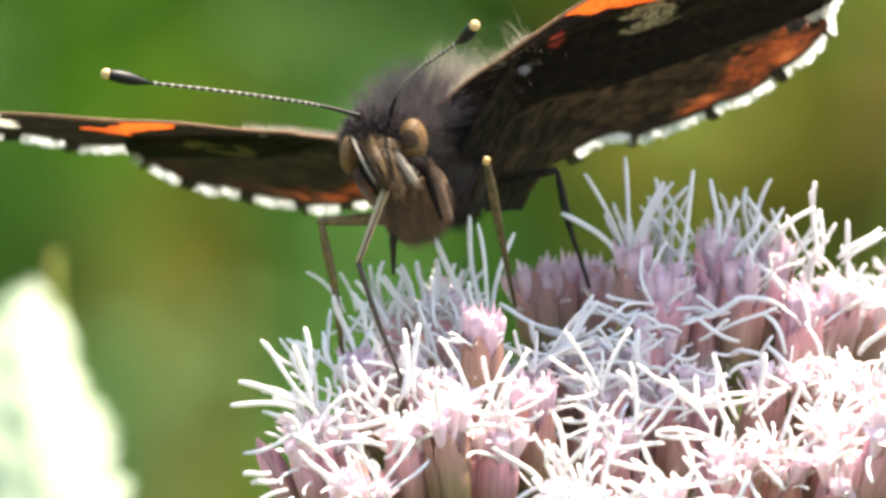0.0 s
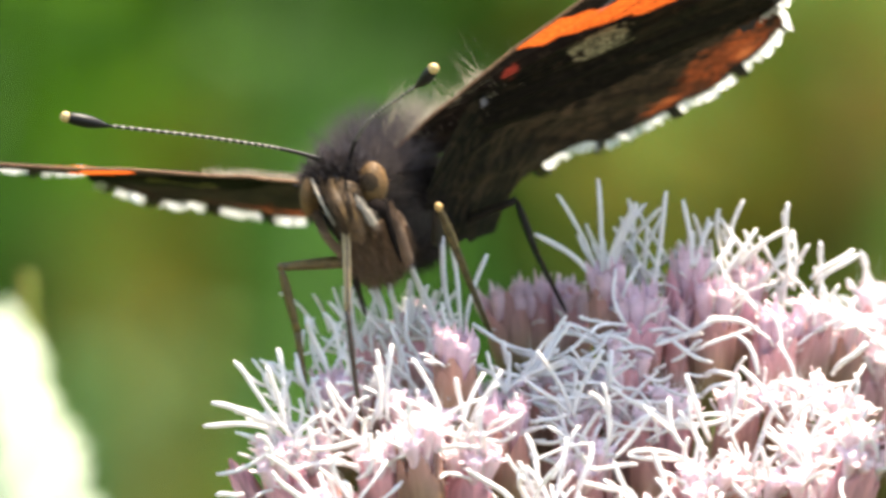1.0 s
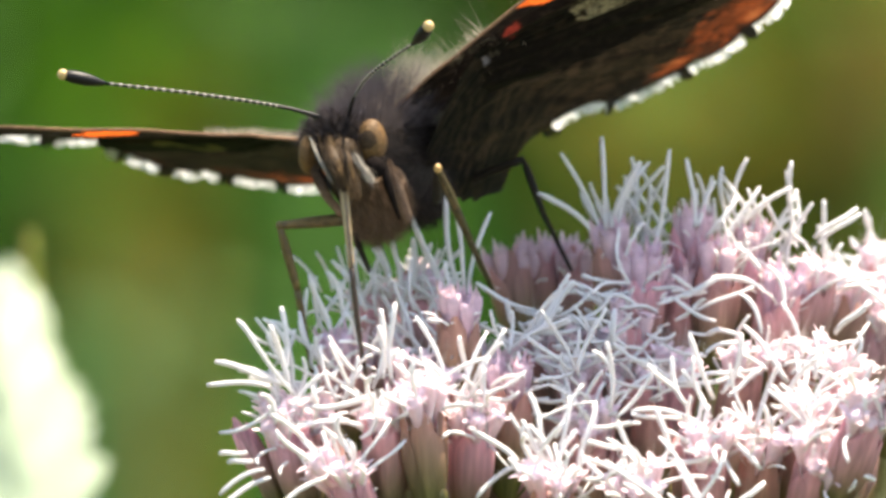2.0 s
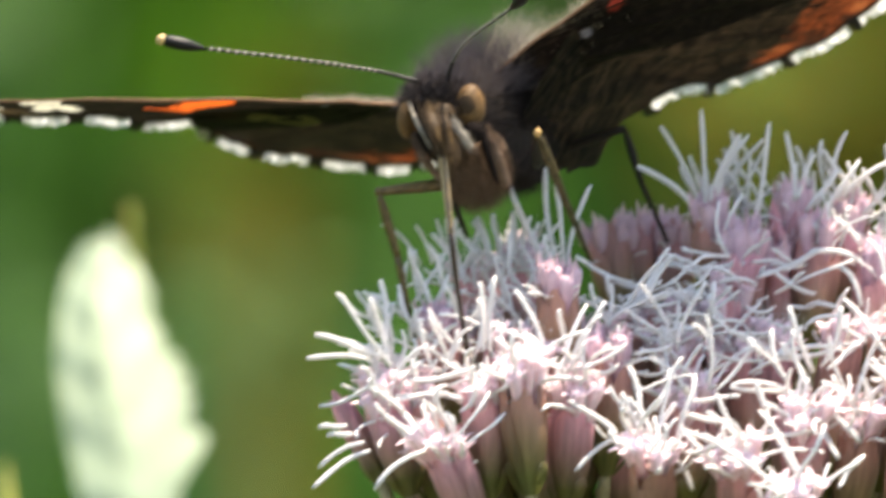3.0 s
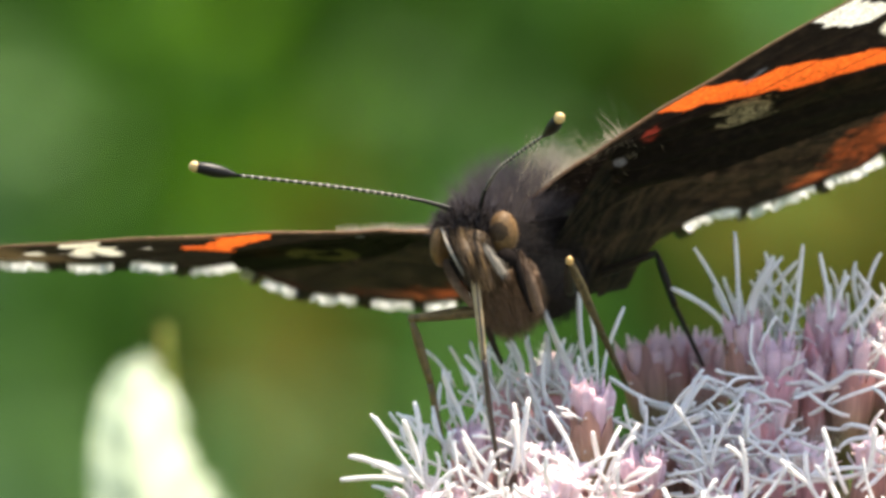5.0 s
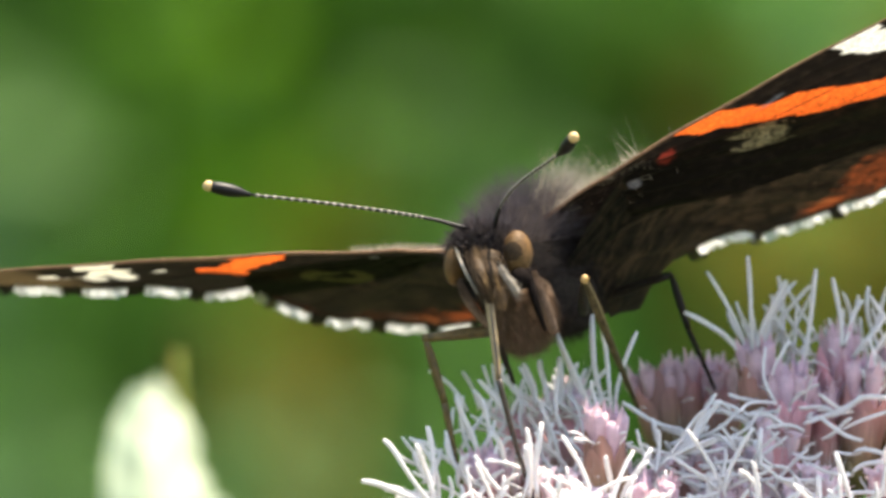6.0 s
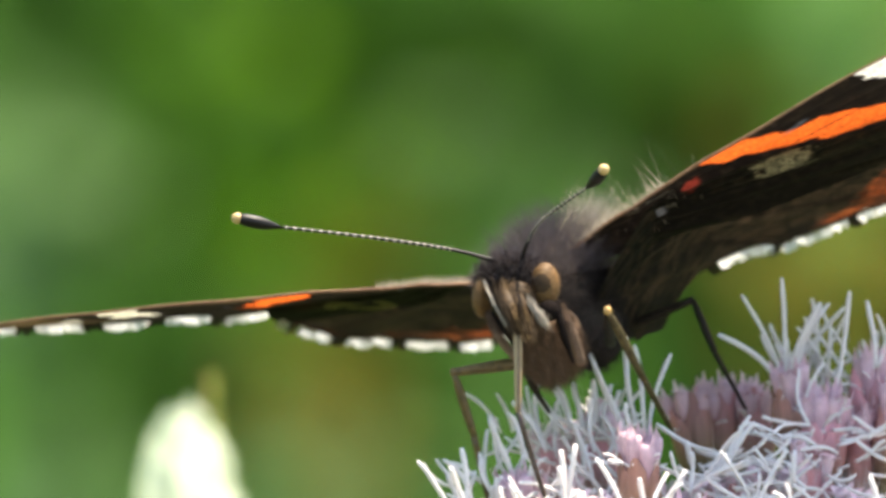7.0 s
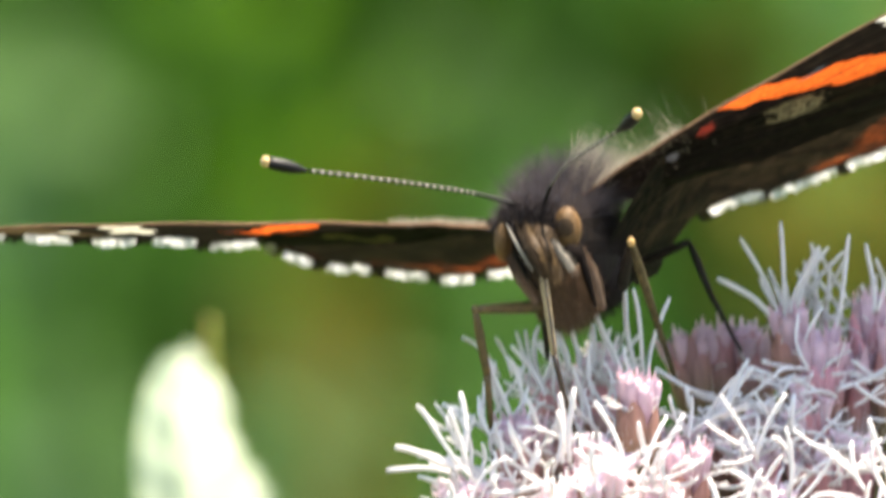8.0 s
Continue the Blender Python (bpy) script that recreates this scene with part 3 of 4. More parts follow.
def cluster(head, foot, top, rng, florets=5, open_=1.0, few=False, second=0.6, longer=(0.7, 1.1), sink=0.0, wide=0.96, shut=False):
    """One small flower head: a cup of bracts with florets and their styles. foot and top are places in the world."""
    foot, top = Vector(foot), Vector(top)
    d = (top - foot)
    q = d.to_track_quat("Z", "Y").to_matrix().to_4x4() @ Matrix.Rotation(rng.uniform(0, 6.28), 4, "Z")
    size = d.length / (4.6 * MM)
    cup = part("flower_cup", rng.choice(INVOLUCRES if florets else BUDS), head)
    cup.matrix_basis = Matrix.Translation(foot) @ q @ Matrix.Diagonal((wide, wide, size, 1))
    if florets and not shut:
        part("pappus", rng.choice(PAPPUS), cup)
    for k in range(florets):
        w = 2 * math.pi * (k + rng.uniform(-0.2, 0.2)) / max(florets, 1)
        r = 0.55 * MM if k else 0.1 * MM
        lean = rng.uniform(0.04, 0.30) if shut else rng.uniform(0.12, 0.5) * open_
        m = Matrix.Translation((r * math.cos(w), r * math.sin(w), ((rng.uniform(2.9, 3.4) if shut else rng.uniform(2.2, 3.5)) - sink) * MM * size)) @ Matrix.Rotation(w, 4, "Z") @ Matrix.Rotation(lean, 4, "Y")
        m = m @ Matrix.Rotation(rng.uniform(0, 6.28), 4, "Z")
        slim = Matrix.Diagonal((1, 1, 1 / size, 1))
        m.translation.z += 1.0 * MM * (size - 1) / size
        fl = part("floret", rng.choice(SHUT if shut else FLORETS), cup)
        fl.matrix_basis = slim @ m
        st = part("style", rng.choice(STYLES), cup)
        st.matrix_basis = slim @ m @ Matrix.Diagonal((*[rng.uniform(0.22, 0.5) if shut else rng.uniform(0.52, 0.92) if few else rng.uniform(*longer)] * 3, 1))
        if rng.random() < second:
            st = part("style", rng.choice(STYLES), cup)
            st.matrix_basis = slim @ m @ Matrix.Rotation(rng.uniform(0.2, 0.6), 4, "X") @ Matrix.Diagonal((*[rng.uniform(0.35, 0.7)] * 3, 1))
    return cup


# places on the plan: u, v of a cup's mouth, depth, lean to the side, lean towards the lens
FRONT = [(632, 690, -1, -0.50, 0.0), (790, 745, -1, -0.3, 0.1), (862, 735, -3, -0.15, 0.1), (1003, 728, -3, 0.0, 0.1), (716, 696, -3, -0.26, 0.10), (766, 704, -2, -0.30, 0.10), (822, 792, -8, -0.42, 0.25), (893, 690, -6, -0.05, 0.15), (957, 672, -7, -0.10, 0.10), (1050, 700, -4, 0.05, 0.15),
         (1118, 640, -2, 0.05, 0.15), (1190, 812, -10, 0.0, 0.45), (1345, 815, -10, 0.0, 0.50), (1465, 742, -7, 0.05, 0.25), (1440, 885, -13, 0.1, 0.6), (1562, 752, -6, 0.15, 0.30),
         (1260, 712, -2, 0.05, 0.35), (1660, 765, -8, 0.25, 0.5), (1640, 690, -5, 0.25, 0.35), (1745, 690, -10, 0.35, 0.5), (1830, 590, -10, 0.3, 0.5)]
TALL = (812, 1025, 1118)   # cups whose florets are still closed, by their u
CLOSED = (632, 790, 862, 1003)     # cups of the front row that are still closed, by their u
MIDDLE = [(1085, 590, 3, 0.05, 0.15), (1330, 520, 6, 0.05, 0.2), (812, 580, 2, -0.10, 0.05), (1025, 508, 0, 0.0, 0.05), (935, 600, 1, 0.0, 0.15), (1000, 610, 0, 0.1, 0.2), (1240, 610, 2, 0.05, 0.3),
          (1330, 620, 3, 0.05, 0.35), (1410, 590, 4, 0.1, 0.3), (1530, 600, 3, 0.2, 0.3), (1180, 560, 6, 0.0, 0.25), (1290, 550, 8, 0.0, 0.3),
          (880, 570, 6, -0.1, 0.0), (960, 462, 9, -0.05, 0.0), (872, 478, 10, -0.2, 0.0), (1620, 580, 5, 0.2, 0.25), (1700, 620, 3, 0.25, 0.25)]
BACK = [(1110, 408, 14, -0.15, -0.05), (1158, 394, 15, -0.06, 0.0), (1206, 394, 16, 0.04, 0.0), (1236, 408, 15, 0.10, 0.0), (1296, 398, 9, -0.12, 0.0), (1352, 440, 7, 0.05, 0.05),
        (1436, 368, 10, 0.0, 0.0), (1485, 430, 8, 0.1, 0.05), (1536, 400, 11, 0.1, 0.0), (1655, 450, 10, 0.2, 0.05), (1590, 480, 8, 0.15, 0.1),
        (1720, 480, 20, 0.25, 0.05), (1420, 470, 9, 0.0, 0.1), (1780, 520, 22, 0.3, 0.1), (1765, 430, 24, 0.3, 0.0)]


def build_flower():
    rng = random.Random(11)
    head = new("flower_head")
    tagged(head, "domed pink flower head with long white styles on a stalk", "flower")
    knot = at(1190, 1500, 4)
    for rows, florets in ((FRONT, 5), (MIDDLE, 5), (BACK, 5)):
        for u, v, depth, side, near in rows:
            top = at(u, v + (18 if rows is BACK else 24), depth)
            d = Vector((side, -near, 1)).normalized()
            foot = top - d * (rng.uniform(5.4, 6.2) if rows is FRONT else rng.uniform(5.2, 6.2)) * MM
            cluster(head, foot, top, rng, 0 if u in CLOSED else 7 if u in TALL or rows is FRONT else 6 if rows is BACK else florets, 1.0, rows is FRONT, 0.25 if rows is BACK else 0.3, (0.22, 0.36) if u < 1250 and rows is BACK else (0.5, 0.85) if rows is BACK else (0.42, 0.8), 1.0 if u < 1250 and rows is BACK else -0.25 if rows is FRONT else 0.0, 0.60 if u == 632 else 0.80 if u in CLOSED else 1.0, rows is BACK and u < 1600 or u in TALL)
            line = curve_pts([foot + d * 0.3 * MM, foot - d * 4 * MM, foot.lerp(knot, 0.55) - Vector((0, 0, 1 * MM)), knot], 10)
            part("stalk", mesh_of("stalk", *tube(line, [r * MM for r in np.linspace(0.38, 0.7, 10)], 6), M_STALK), head)
    for k in range(24):     # closed buds and cups that fill the inside of the dome
        u = 800 + 41 * k + rng.uniform(-14, 14)
        v = 785 + 30 * math.sin(k * 1.7) - 60 * min(1, (u - 800) / 400)
        top = at(u, v, rng.uniform(1.0, 6.0))
        d = Vector((rng.uniform(-0.25, 0.25) + (u - 1200) / 2600, -0.1, 1)).normalized()
        cluster(head, top - d * 6.0 * MM, top, rng, 0)
        part("stalk", mesh_of("stalk", *tube(curve_pts([top - d * 5.8 * MM, top - d * 10 * MM, (top - d * 6 * MM).lerp(knot, 0.6), knot], 9), 0.45 * MM, 6), M_STALK), head)
    place_arms(head)
    part("stem", mesh_of("stem", *tube(curve_pts([knot + Vector((0, 0, 2 * MM)), knot - Vector((0, 0, 0.1)), (0.02, 0.01, 0.5), (0.03, 0.02, 0.0)], 20), [r * MM for r in np.linspace(1.4, 3.2, 20)], 10), M_STALK), head)


# ------------------------------------------------------------------ butterfly
def grid_noise(x, y, f, seed):
    """Smooth numpy noise on the wing's plane, -1 to 1."""
    r = np.random.RandomState(seed)
    t = r.rand(64, 64) * 2 - 1
    X, Y = x * f, y * f
    i, j = np.floor(X).astype(int), np.floor(Y).astype(int)
    a, b = X - i, Y - j
    a, b = a * a * (3 - 2 * a), b * b * (3 - 2 * b)
    g = lambda p, q: t[p % 64, q % 64]
    return (g(i, j) * (1 - a) + g(i + 1, j) * a) * (1 - b) + (g(i, j + 1) * (1 - a) + g(i + 1, j + 1) * a) * b


def edge_line(ctrl, n):
    """n points through the control points, evenly spaced along the line."""
    P = np.array([p[:2] for p in curve_pts([(*c, 0) for c in ctrl], 400)])
    d = np.r_[0, np.cumsum(np.hypot(*np.diff(P, axis=0).T))]
    s = np.linspace(0, d[-1], n)
    return np.stack([np.interp(s, d, P[:, 0]), np.interp(s, d, P[:, 1])], 1)


FORE_LEAD = [(0, 0), (8, -0.5), (16, -0.35), (25, 0.5), (31, 2.0), (33.0, 3.2)]
FORE_LEAD_LEFT = [(0, 0), (8, -0.7), (16, -0.9), (25, -0.6), (31, 0.8), (33.0, 3.2)]
FORE_TRAIL = [(0, 3), (7, 8), (14, 12.5), (19.5, 15), (22.5, 12.6), (26, 9.5), (29.5, 8.0), (32.2, 5.6), (33.0, 3.2)]
HIND_LEAD = [(0, -1.5), (5, -1.9), (9, -1.9), (12, -1.5), (15, 0.2), (18, 1.9), (20.1, 3.6), (20.9, 8)]
HIND_TRAIL = [(-2, 2), (-1.2, 6), (-0.3, 10), (0.8, 13.5), (2.4, 15.8), (3.7, 16.0), (5.0, 14.9), (6.6, 15.2), (7.8, 17.2), (10.5, 17.9), (13, 17.9), (15, 17.2), (17.8, 16.0), (19.6, 14.2), (20.5, 11.5), (20.9, 8)]
HIND_TRAIL_LEFT = [(-2, 2), (-1.2, 5.5), (-0.3, 9), (0.8, 12.2), (2.8, 14.8), (5.5, 16.9), (8.2, 18.1), (11.8, 19.0), (15.2, 18.6), (18.2, 16.6), (19.8, 13.6), (20.3, 10)]


def smooth(x, a, b):
    t = np.clip((x - a) / (b - a), 0, 1)
    return t * t * (3 - 2 * t)


def blotch(a, b, ca, cb, ra, rb, turn=0.0, soft=0.25):
    c, s = math.cos(turn), math.sin(turn)
    x, y = (a - ca) * c + (b - cb) * s, -(a - ca) * s + (b - cb) * c
    return 1 - smooth(np.hypot(x / ra, y / rb), 1 - soft, 1 + soft)


def wing_colors(kind, a, b, margin, rust_span, side):
    col = np.zeros((*a.shape, 3))
    n1, n2, n3 = grid_noise(a, b, 0.9, 1), grid_noise(a, b, 2.6, 2), grid_noise(a, b, 6.0, 3)

    def lay(mask, c):
        col[:] = col * (1 - mask[..., None]) + np.array(c) * mask[..., None]

    wob_a, wob_b = a + 0.35 * n2, b + 0.35 * n1 + 0.2 * n3
    if kind == "fore":
        col[:] = (0.008, 0.006, 0.005)
        lay(np.clip(0.3 * n2, 0, 1), (0.045, 0.033, 0.022))
        # red band from the front edge to the rear corner
        cell = np.floor((b + 1.0) / 1.9 + 0.12 * n1).astype(int) % 8
        ragged = np.array((-0.5, 0.45, -0.15, 0.5, -0.4, 0.3, 0.0, 0.2))[cell]
        band_mid = 11.4 + (1.08 if side > 0 else 0.95) * b
        band = 1 - smooth(np.abs(a + 0.15 * n1 + (0.25 if side > 0 else 0.6) * ragged - band_mid), 1.50, 1.68)
        if side < 0:
            band = np.maximum(band * (1 - smooth(b, 4.8, 5.6)), blotch(wob_a, wob_b, 14.4, 7.2, 1.9, 1.0, 0.15))
            band = np.maximum(band, blotch(wob_a, wob_b, 11.6, -0.2, 1.6, 0.9, 0.1))
        lay(band, (0.92, 0.155, 0.028))
        seam = np.abs(((b + 1.0 - 0.35 * (a - band_mid)) / 2.6 + 0.5) % 1.0 - 0.5)
        lay(band * (1 - smooth(seam, 0.018, 0.05)) * 0.8, (0.16, 0.02, 0.01))
        if side > 0:
            lay(blotch(wob_a, wob_b, 8.3, 1.4, 0.6, 0.5) * 0.8, (0.26, 0.036, 0.024))
        lay(blotch(a, b, 5.6, 2.2, 0.35, 0.5) * 0.6, (0.30, 0.30, 0.36))
        lay(blotch(wob_a, wob_b, 15.0, 1.6, 0.8, 0.35) * 0.3, (0.20, 0.22, 0.26))
        bar = (1 - smooth(np.abs(a + (0.3 if side > 0 else 1.2) * ragged + 0.2 * n2 - 21.0 - 0.55 * b), 1.3 if side > 0 else 1.1, 1.5 if side > 0 else 1.35)) * (1 - smooth(b, 3.4, 3.8))
        seam = np.abs(((b + 1.0) / 1.9 + 0.12 * n1 + 0.5) % 1.0 - 0.5)
        lay(bar * smooth(seam, 0.02, 0.09) if side < 0 else bar, (0.80, 0.76, 0.62) if side < 0 else (0.84, 0.82, 0.76))
        for ca, cb, r in ((19.6, 4.4, 0.5 if side < 0 else 0.001), (22.3, 5.8, 0.75), (24.2, 6.2, 0.7), (26.0, 5.4, 0.55), (25.6, 2.8, 0.6)):
            lay(blotch(a, b, ca, cb, r, r), (0.78, 0.75, 0.65))
        tip = smooth(a, 24.5, 27.5) * 0.6
        lay(tip, (0.13, 0.09, 0.045))
        front = (1 - smooth(b + 0.6, 0.0, 0.5)) * (1 - band) * (0.18 if side > 0 else 0.4)
        lay(front, (0.20, 0.13, 0.07))
    else:
        col[:] = (0.015, 0.011, 0.0075)
        lay(np.clip(0.5 * n2 + 0.25 * n3, 0, 1), (0.046, 0.032, 0.020))
        lay(np.clip(-1.1 * n1 + 0.6 * n2, 0, 1) * 0.9, (0.006, 0.005, 0.004))
        n4 = grid_noise(a, b, 11.0, 5)
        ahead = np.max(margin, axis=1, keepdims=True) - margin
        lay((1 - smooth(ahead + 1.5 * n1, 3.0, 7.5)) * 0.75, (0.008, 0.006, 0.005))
        lay(np.clip(n4 + 0.6 * n3, 0, 1) * 0.55, (0.044, 0.030, 0.018) if side > 0 else (0.026, 0.021, 0.011))
        lay(np.clip(-n4 - 0.5 * n2, 0, 1) * 0.7, (0.006, 0.005, 0.004))
        if side > 0:      # scattered scales
            n5 = grid_noise(a, b, 3.6, 6) + 0.6 * grid_noise(a, b, 1.7, 12)
            lay(np.clip(1.5 * n5 - 0.25, 0, 1) * 0.6, (0.056, 0.036, 0.022))
            lay(np.clip(-1.6 * n5 - 0.2, 0, 1) * 0.8, (0.004, 0.003, 0.003))
        # dark wavy lines and eye spots
        r = np.hypot(a, b)
        lay((1 - smooth(np.abs(r - 9.5 - 0.9 * n1 - 0.5 * n2), 0.15, 0.5)) * 0.8, (0.010, 0.008, 0.007))
        lay((1 - smooth(np.abs(r - 12.6 - 0.8 * n1), 0.10, 0.4)) * 0.6, (0.040, 0.030, 0.020))
        inner = np.interp(a, (8.2, 10.4, 13.4, 16.3, 18.3, 21), (18.5, 16.2, 13.0, 10.8, 9.8, 9.0)) if side > 0 else 0
        if side > 0:
            rust = smooth(margin, 0.5, 0.9) * smooth(b + 0.7 * n1 + 0.6 * n2 - inner, -0.1, 1.6) * (1 - 0.5 * smooth(a, 18.5, 20))
        else:
            rust = smooth(margin, 0.5, 0.9) * (1 - smooth(margin + 0.8 * n1 + 0.5 * n2, *((3.2, 5.0) if side > 0 else (2.0, 3.2)))) * smooth(ahead, 2.0, 4.0) * smooth(a, *rust_span[:2]) * (1 - 0.85 * smooth(a, *rust_span[2:]))
        ripple = np.sin(r * 4.4 + 2.6 * n1 + 1.3 * n2) * (1 - smooth(r, 12.0, 16.0))
        lay(np.clip(ripple, 0, 1) * 0.45, (0.044, 0.030, 0.019) if side > 0 else (0.024, 0.020, 0.011))
        lay(np.clip(-1.4 * ripple, 0, 1) * 0.7, (0.006, 0.005, 0.004))
        streak = grid_noise(np.arctan2(b, a) * 14, np.hypot(a, b) * 0.7, 1.0, 9)
        lay(np.clip(1.2 * streak, 0, 1) * (0.4 if side > 0 else 0.7), (0.044, 0.030, 0.018) if side > 0 else (0.028, 0.023, 0.012))
        lay(np.clip(-1.2 * streak, 0, 1) * (0.5 if side > 0 else 0.7), (0.007, 0.006, 0.005))
        if side > 0:
            lay(blotch(wob_a + 0.5 * n2, wob_b + 0.4 * n3, 12.1, 0.7, 1.8, 1.6, 0.45, 0.2), (0.40, 0.36, 0.23))
            lay(blotch(wob_a, wob_b, 12.0, 0.7, 1.3, 1.0, 0.45, 0.5) * np.clip(0.35 + 1.3 * n3, 0, 1), (0.05, 0.04, 0.025))
        lay(rust * np.clip(0.62 + 0.55 * streak + 0.35 * n2, 0, 1), (0.30, 0.068, 0.022))
        lay(rust * np.clip(1.6 * streak - 0.5 + 0.4 * n3, 0, 1) * 0.7, (0.50, 0.17, 0.06))
        ang = np.arctan2(b, a)
        for k in range(6):
            w = 0.50 + 0.135 * k
            lay((1 - smooth(np.abs(ang - w) * r, 0.25, 0.5)) * (1 - smooth(np.abs(margin - 1.1), 0.2, 0.5)) * 0.8, (0.02, 0.015, 0.012))
        lay(1 - smooth(margin, 0.25, 0.5), (0.02, 0.016, 0.013))
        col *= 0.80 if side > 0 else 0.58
        if side < 0:      # pale olive ring
            oval = np.hypot((a - 9.3) / 2.0, (b - 6.3) / 1.7)
            lay((1 - smooth(np.abs(oval - 0.8), 0.14, 0.34)) * 0.75, (0.13, 0.12, 0.045))
    return col


def make_wing(kind, side, butterfly, m, reach=(1.0, 1.0), fold=4.8):
    """A wing sheet with raised veins, its front edge rib and its chequered fringe."""
    nu, nv = (260, 130)
    lead, trail = (FORE_LEAD, FORE_TRAIL) if kind == "fore" else (HIND_LEAD, HIND_TRAIL)
    if kind == "hind" and side < 0:
        trail = HIND_TRAIL_LEFT
        lead = [(0, 0.4), (5, 0.5), (10, 1.1), (15, 3.2), (18.8, 6.4), (20.3, 10)]
    if kind == "fore" and side < 0:
        lead = FORE_LEAD_LEFT
    A, B = edge_line(lead, nu), edge_line(trail, nu)
    along = np.linspace(0, 1, nu)
    if kind == "hind":
        scal = np.clip((along - 0.45) / 0.1, 0, 1) * 0.28
        B = B + (np.clip((0.42 - along) / 0.1, 0, 1) * 0.14 * np.sin(along * 90 + 2 * np.sin(along * 40)))[:, None] * (1.0, 0.3)
        B = B + np.stack([0.6 * np.ones(nu), 0.8 * np.ones(nu)], 1) * (scal * np.abs(np.sin(along * 34)) - 0.1)[:, None] * np.clip((1 - along) * 8, 0, 1)[:, None]
    A, B = A * reach, B * reach
    v = np.linspace(0, 1, nv)[None, :, None]
    P = A[:, None] * (1 - v) + B[:, None] * v
    a, b = P[..., 0], P[..., 1]
    margin = np.linalg.norm(B - A, axis=1)[:, None] * (1 - v[..., 0])
    # relief: veins fan out from the root, and the sheet bows a little
    ang = np.arctan2(b + 1.5, a + 1.0)
    r = np.hypot(a, b)
    nveins = 7 if kind == "fore" else 9
    lo, hi = (-0.02, 0.75) if kind == "fore" else (0.1, 1.5)
    z = np.zeros_like(a)
    for k in range(nveins):
        w = lo + (hi - lo) * (k + 0.5) / nveins
        z += 0.10 * np.exp(-((ang - w) * (r + 1) / 0.28) ** 2) * np.clip(r / 4, 0, 1)
    z += 0.12 * np.sin(ang * nveins / (hi - lo) * 3.1) * np.clip(r / 10, 0, 1) + 0.12 * grid_noise(a, b, 0.22, 7)
    z -= z[0, 0]
    if kind == "hind":      # the inner edge folds down beside the abdomen
        z -= fold * np.clip((5.0 - a) / 7.0, 0, 1) ** 1.2 * (1 - smooth(b, 12.0, 17.0))
    V = np.stack([side * a * MM, b * MM, z * MM], -1).reshape(-1, 3)
    i, j = np.meshgrid(np.arange(nu - 1), np.arange(nv - 1), indexing="ij")
    q = (i * nv + j).ravel()
    F = np.stack([q, q + nv, q + nv + 1, q + 1], 1)
    me = mesh_of("wing_sheet", V, F, M_WING)
    layer = me.color_attributes.new("pattern", "FLOAT_COLOR", "POINT")
    c = np.ones((nu * nv, 4), dtype=np.float32)
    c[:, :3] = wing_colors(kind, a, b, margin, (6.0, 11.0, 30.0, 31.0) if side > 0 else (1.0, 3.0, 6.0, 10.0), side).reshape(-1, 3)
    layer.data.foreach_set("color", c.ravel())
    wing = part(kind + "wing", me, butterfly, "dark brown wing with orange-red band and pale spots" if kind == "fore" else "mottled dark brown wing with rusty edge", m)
    line = [Vector((side * p[0] * MM, p[1] * MM, zz * MM)) for p, zz in zip(A[::8], z[::8, 0])]
    if kind == "fore":
        part("front_rib", mesh_of("front_rib", *tube(line, [0.11 * MM * (1 - 0.6 * k / len(line)) for k in range(len(line))], 8), M_RIB), wing)
    spots = []
    hr = random.Random(8)
    for _ in range(900 if kind == "fore" else 0):
        k = int((0.02 + (0.20 if side > 0 else 0.15) * hr.random() ** 1.3) * nu)
        spots.append((Vector((side * A[k, 0] * MM, (A[k, 1] + hr.uniform(0, 1.5)) * MM, z[k, 0] * MM)), Vector((-0.2 * side, -0.1, 1)).normalized()))
    if spots:
        part("hair", mesh_of("hair", *hairs(spots, (0.8 if side > 0 else 0.55) * MM, 0.010 * MM, hr, 0.35), M_FUR_PALE), wing, "fine pale hairs")
    if kind == "fore" and side > 0:
        spots = [(Vector((side * hr.uniform(3.0, 8.0) * MM, hr.uniform(1, 4) * MM, 0)), Vector((-0.15 * side, 0, 1))) for _ in range(46 if side > 0 else 0)]
        part("hair", mesh_of("hair", *hairs(spots, 3.2 * MM, 0.016 * MM, hr, 0.16), M_FUR_PALE), wing, "long golden hairs")
    # fringe: tufts of scales round the outer edge, white with black at the vein ends
    rng = random.Random(3 if kind == "fore" else 4)
    start = 0.50 if kind == "fore" else 0.38 if side < 0 else 0.385
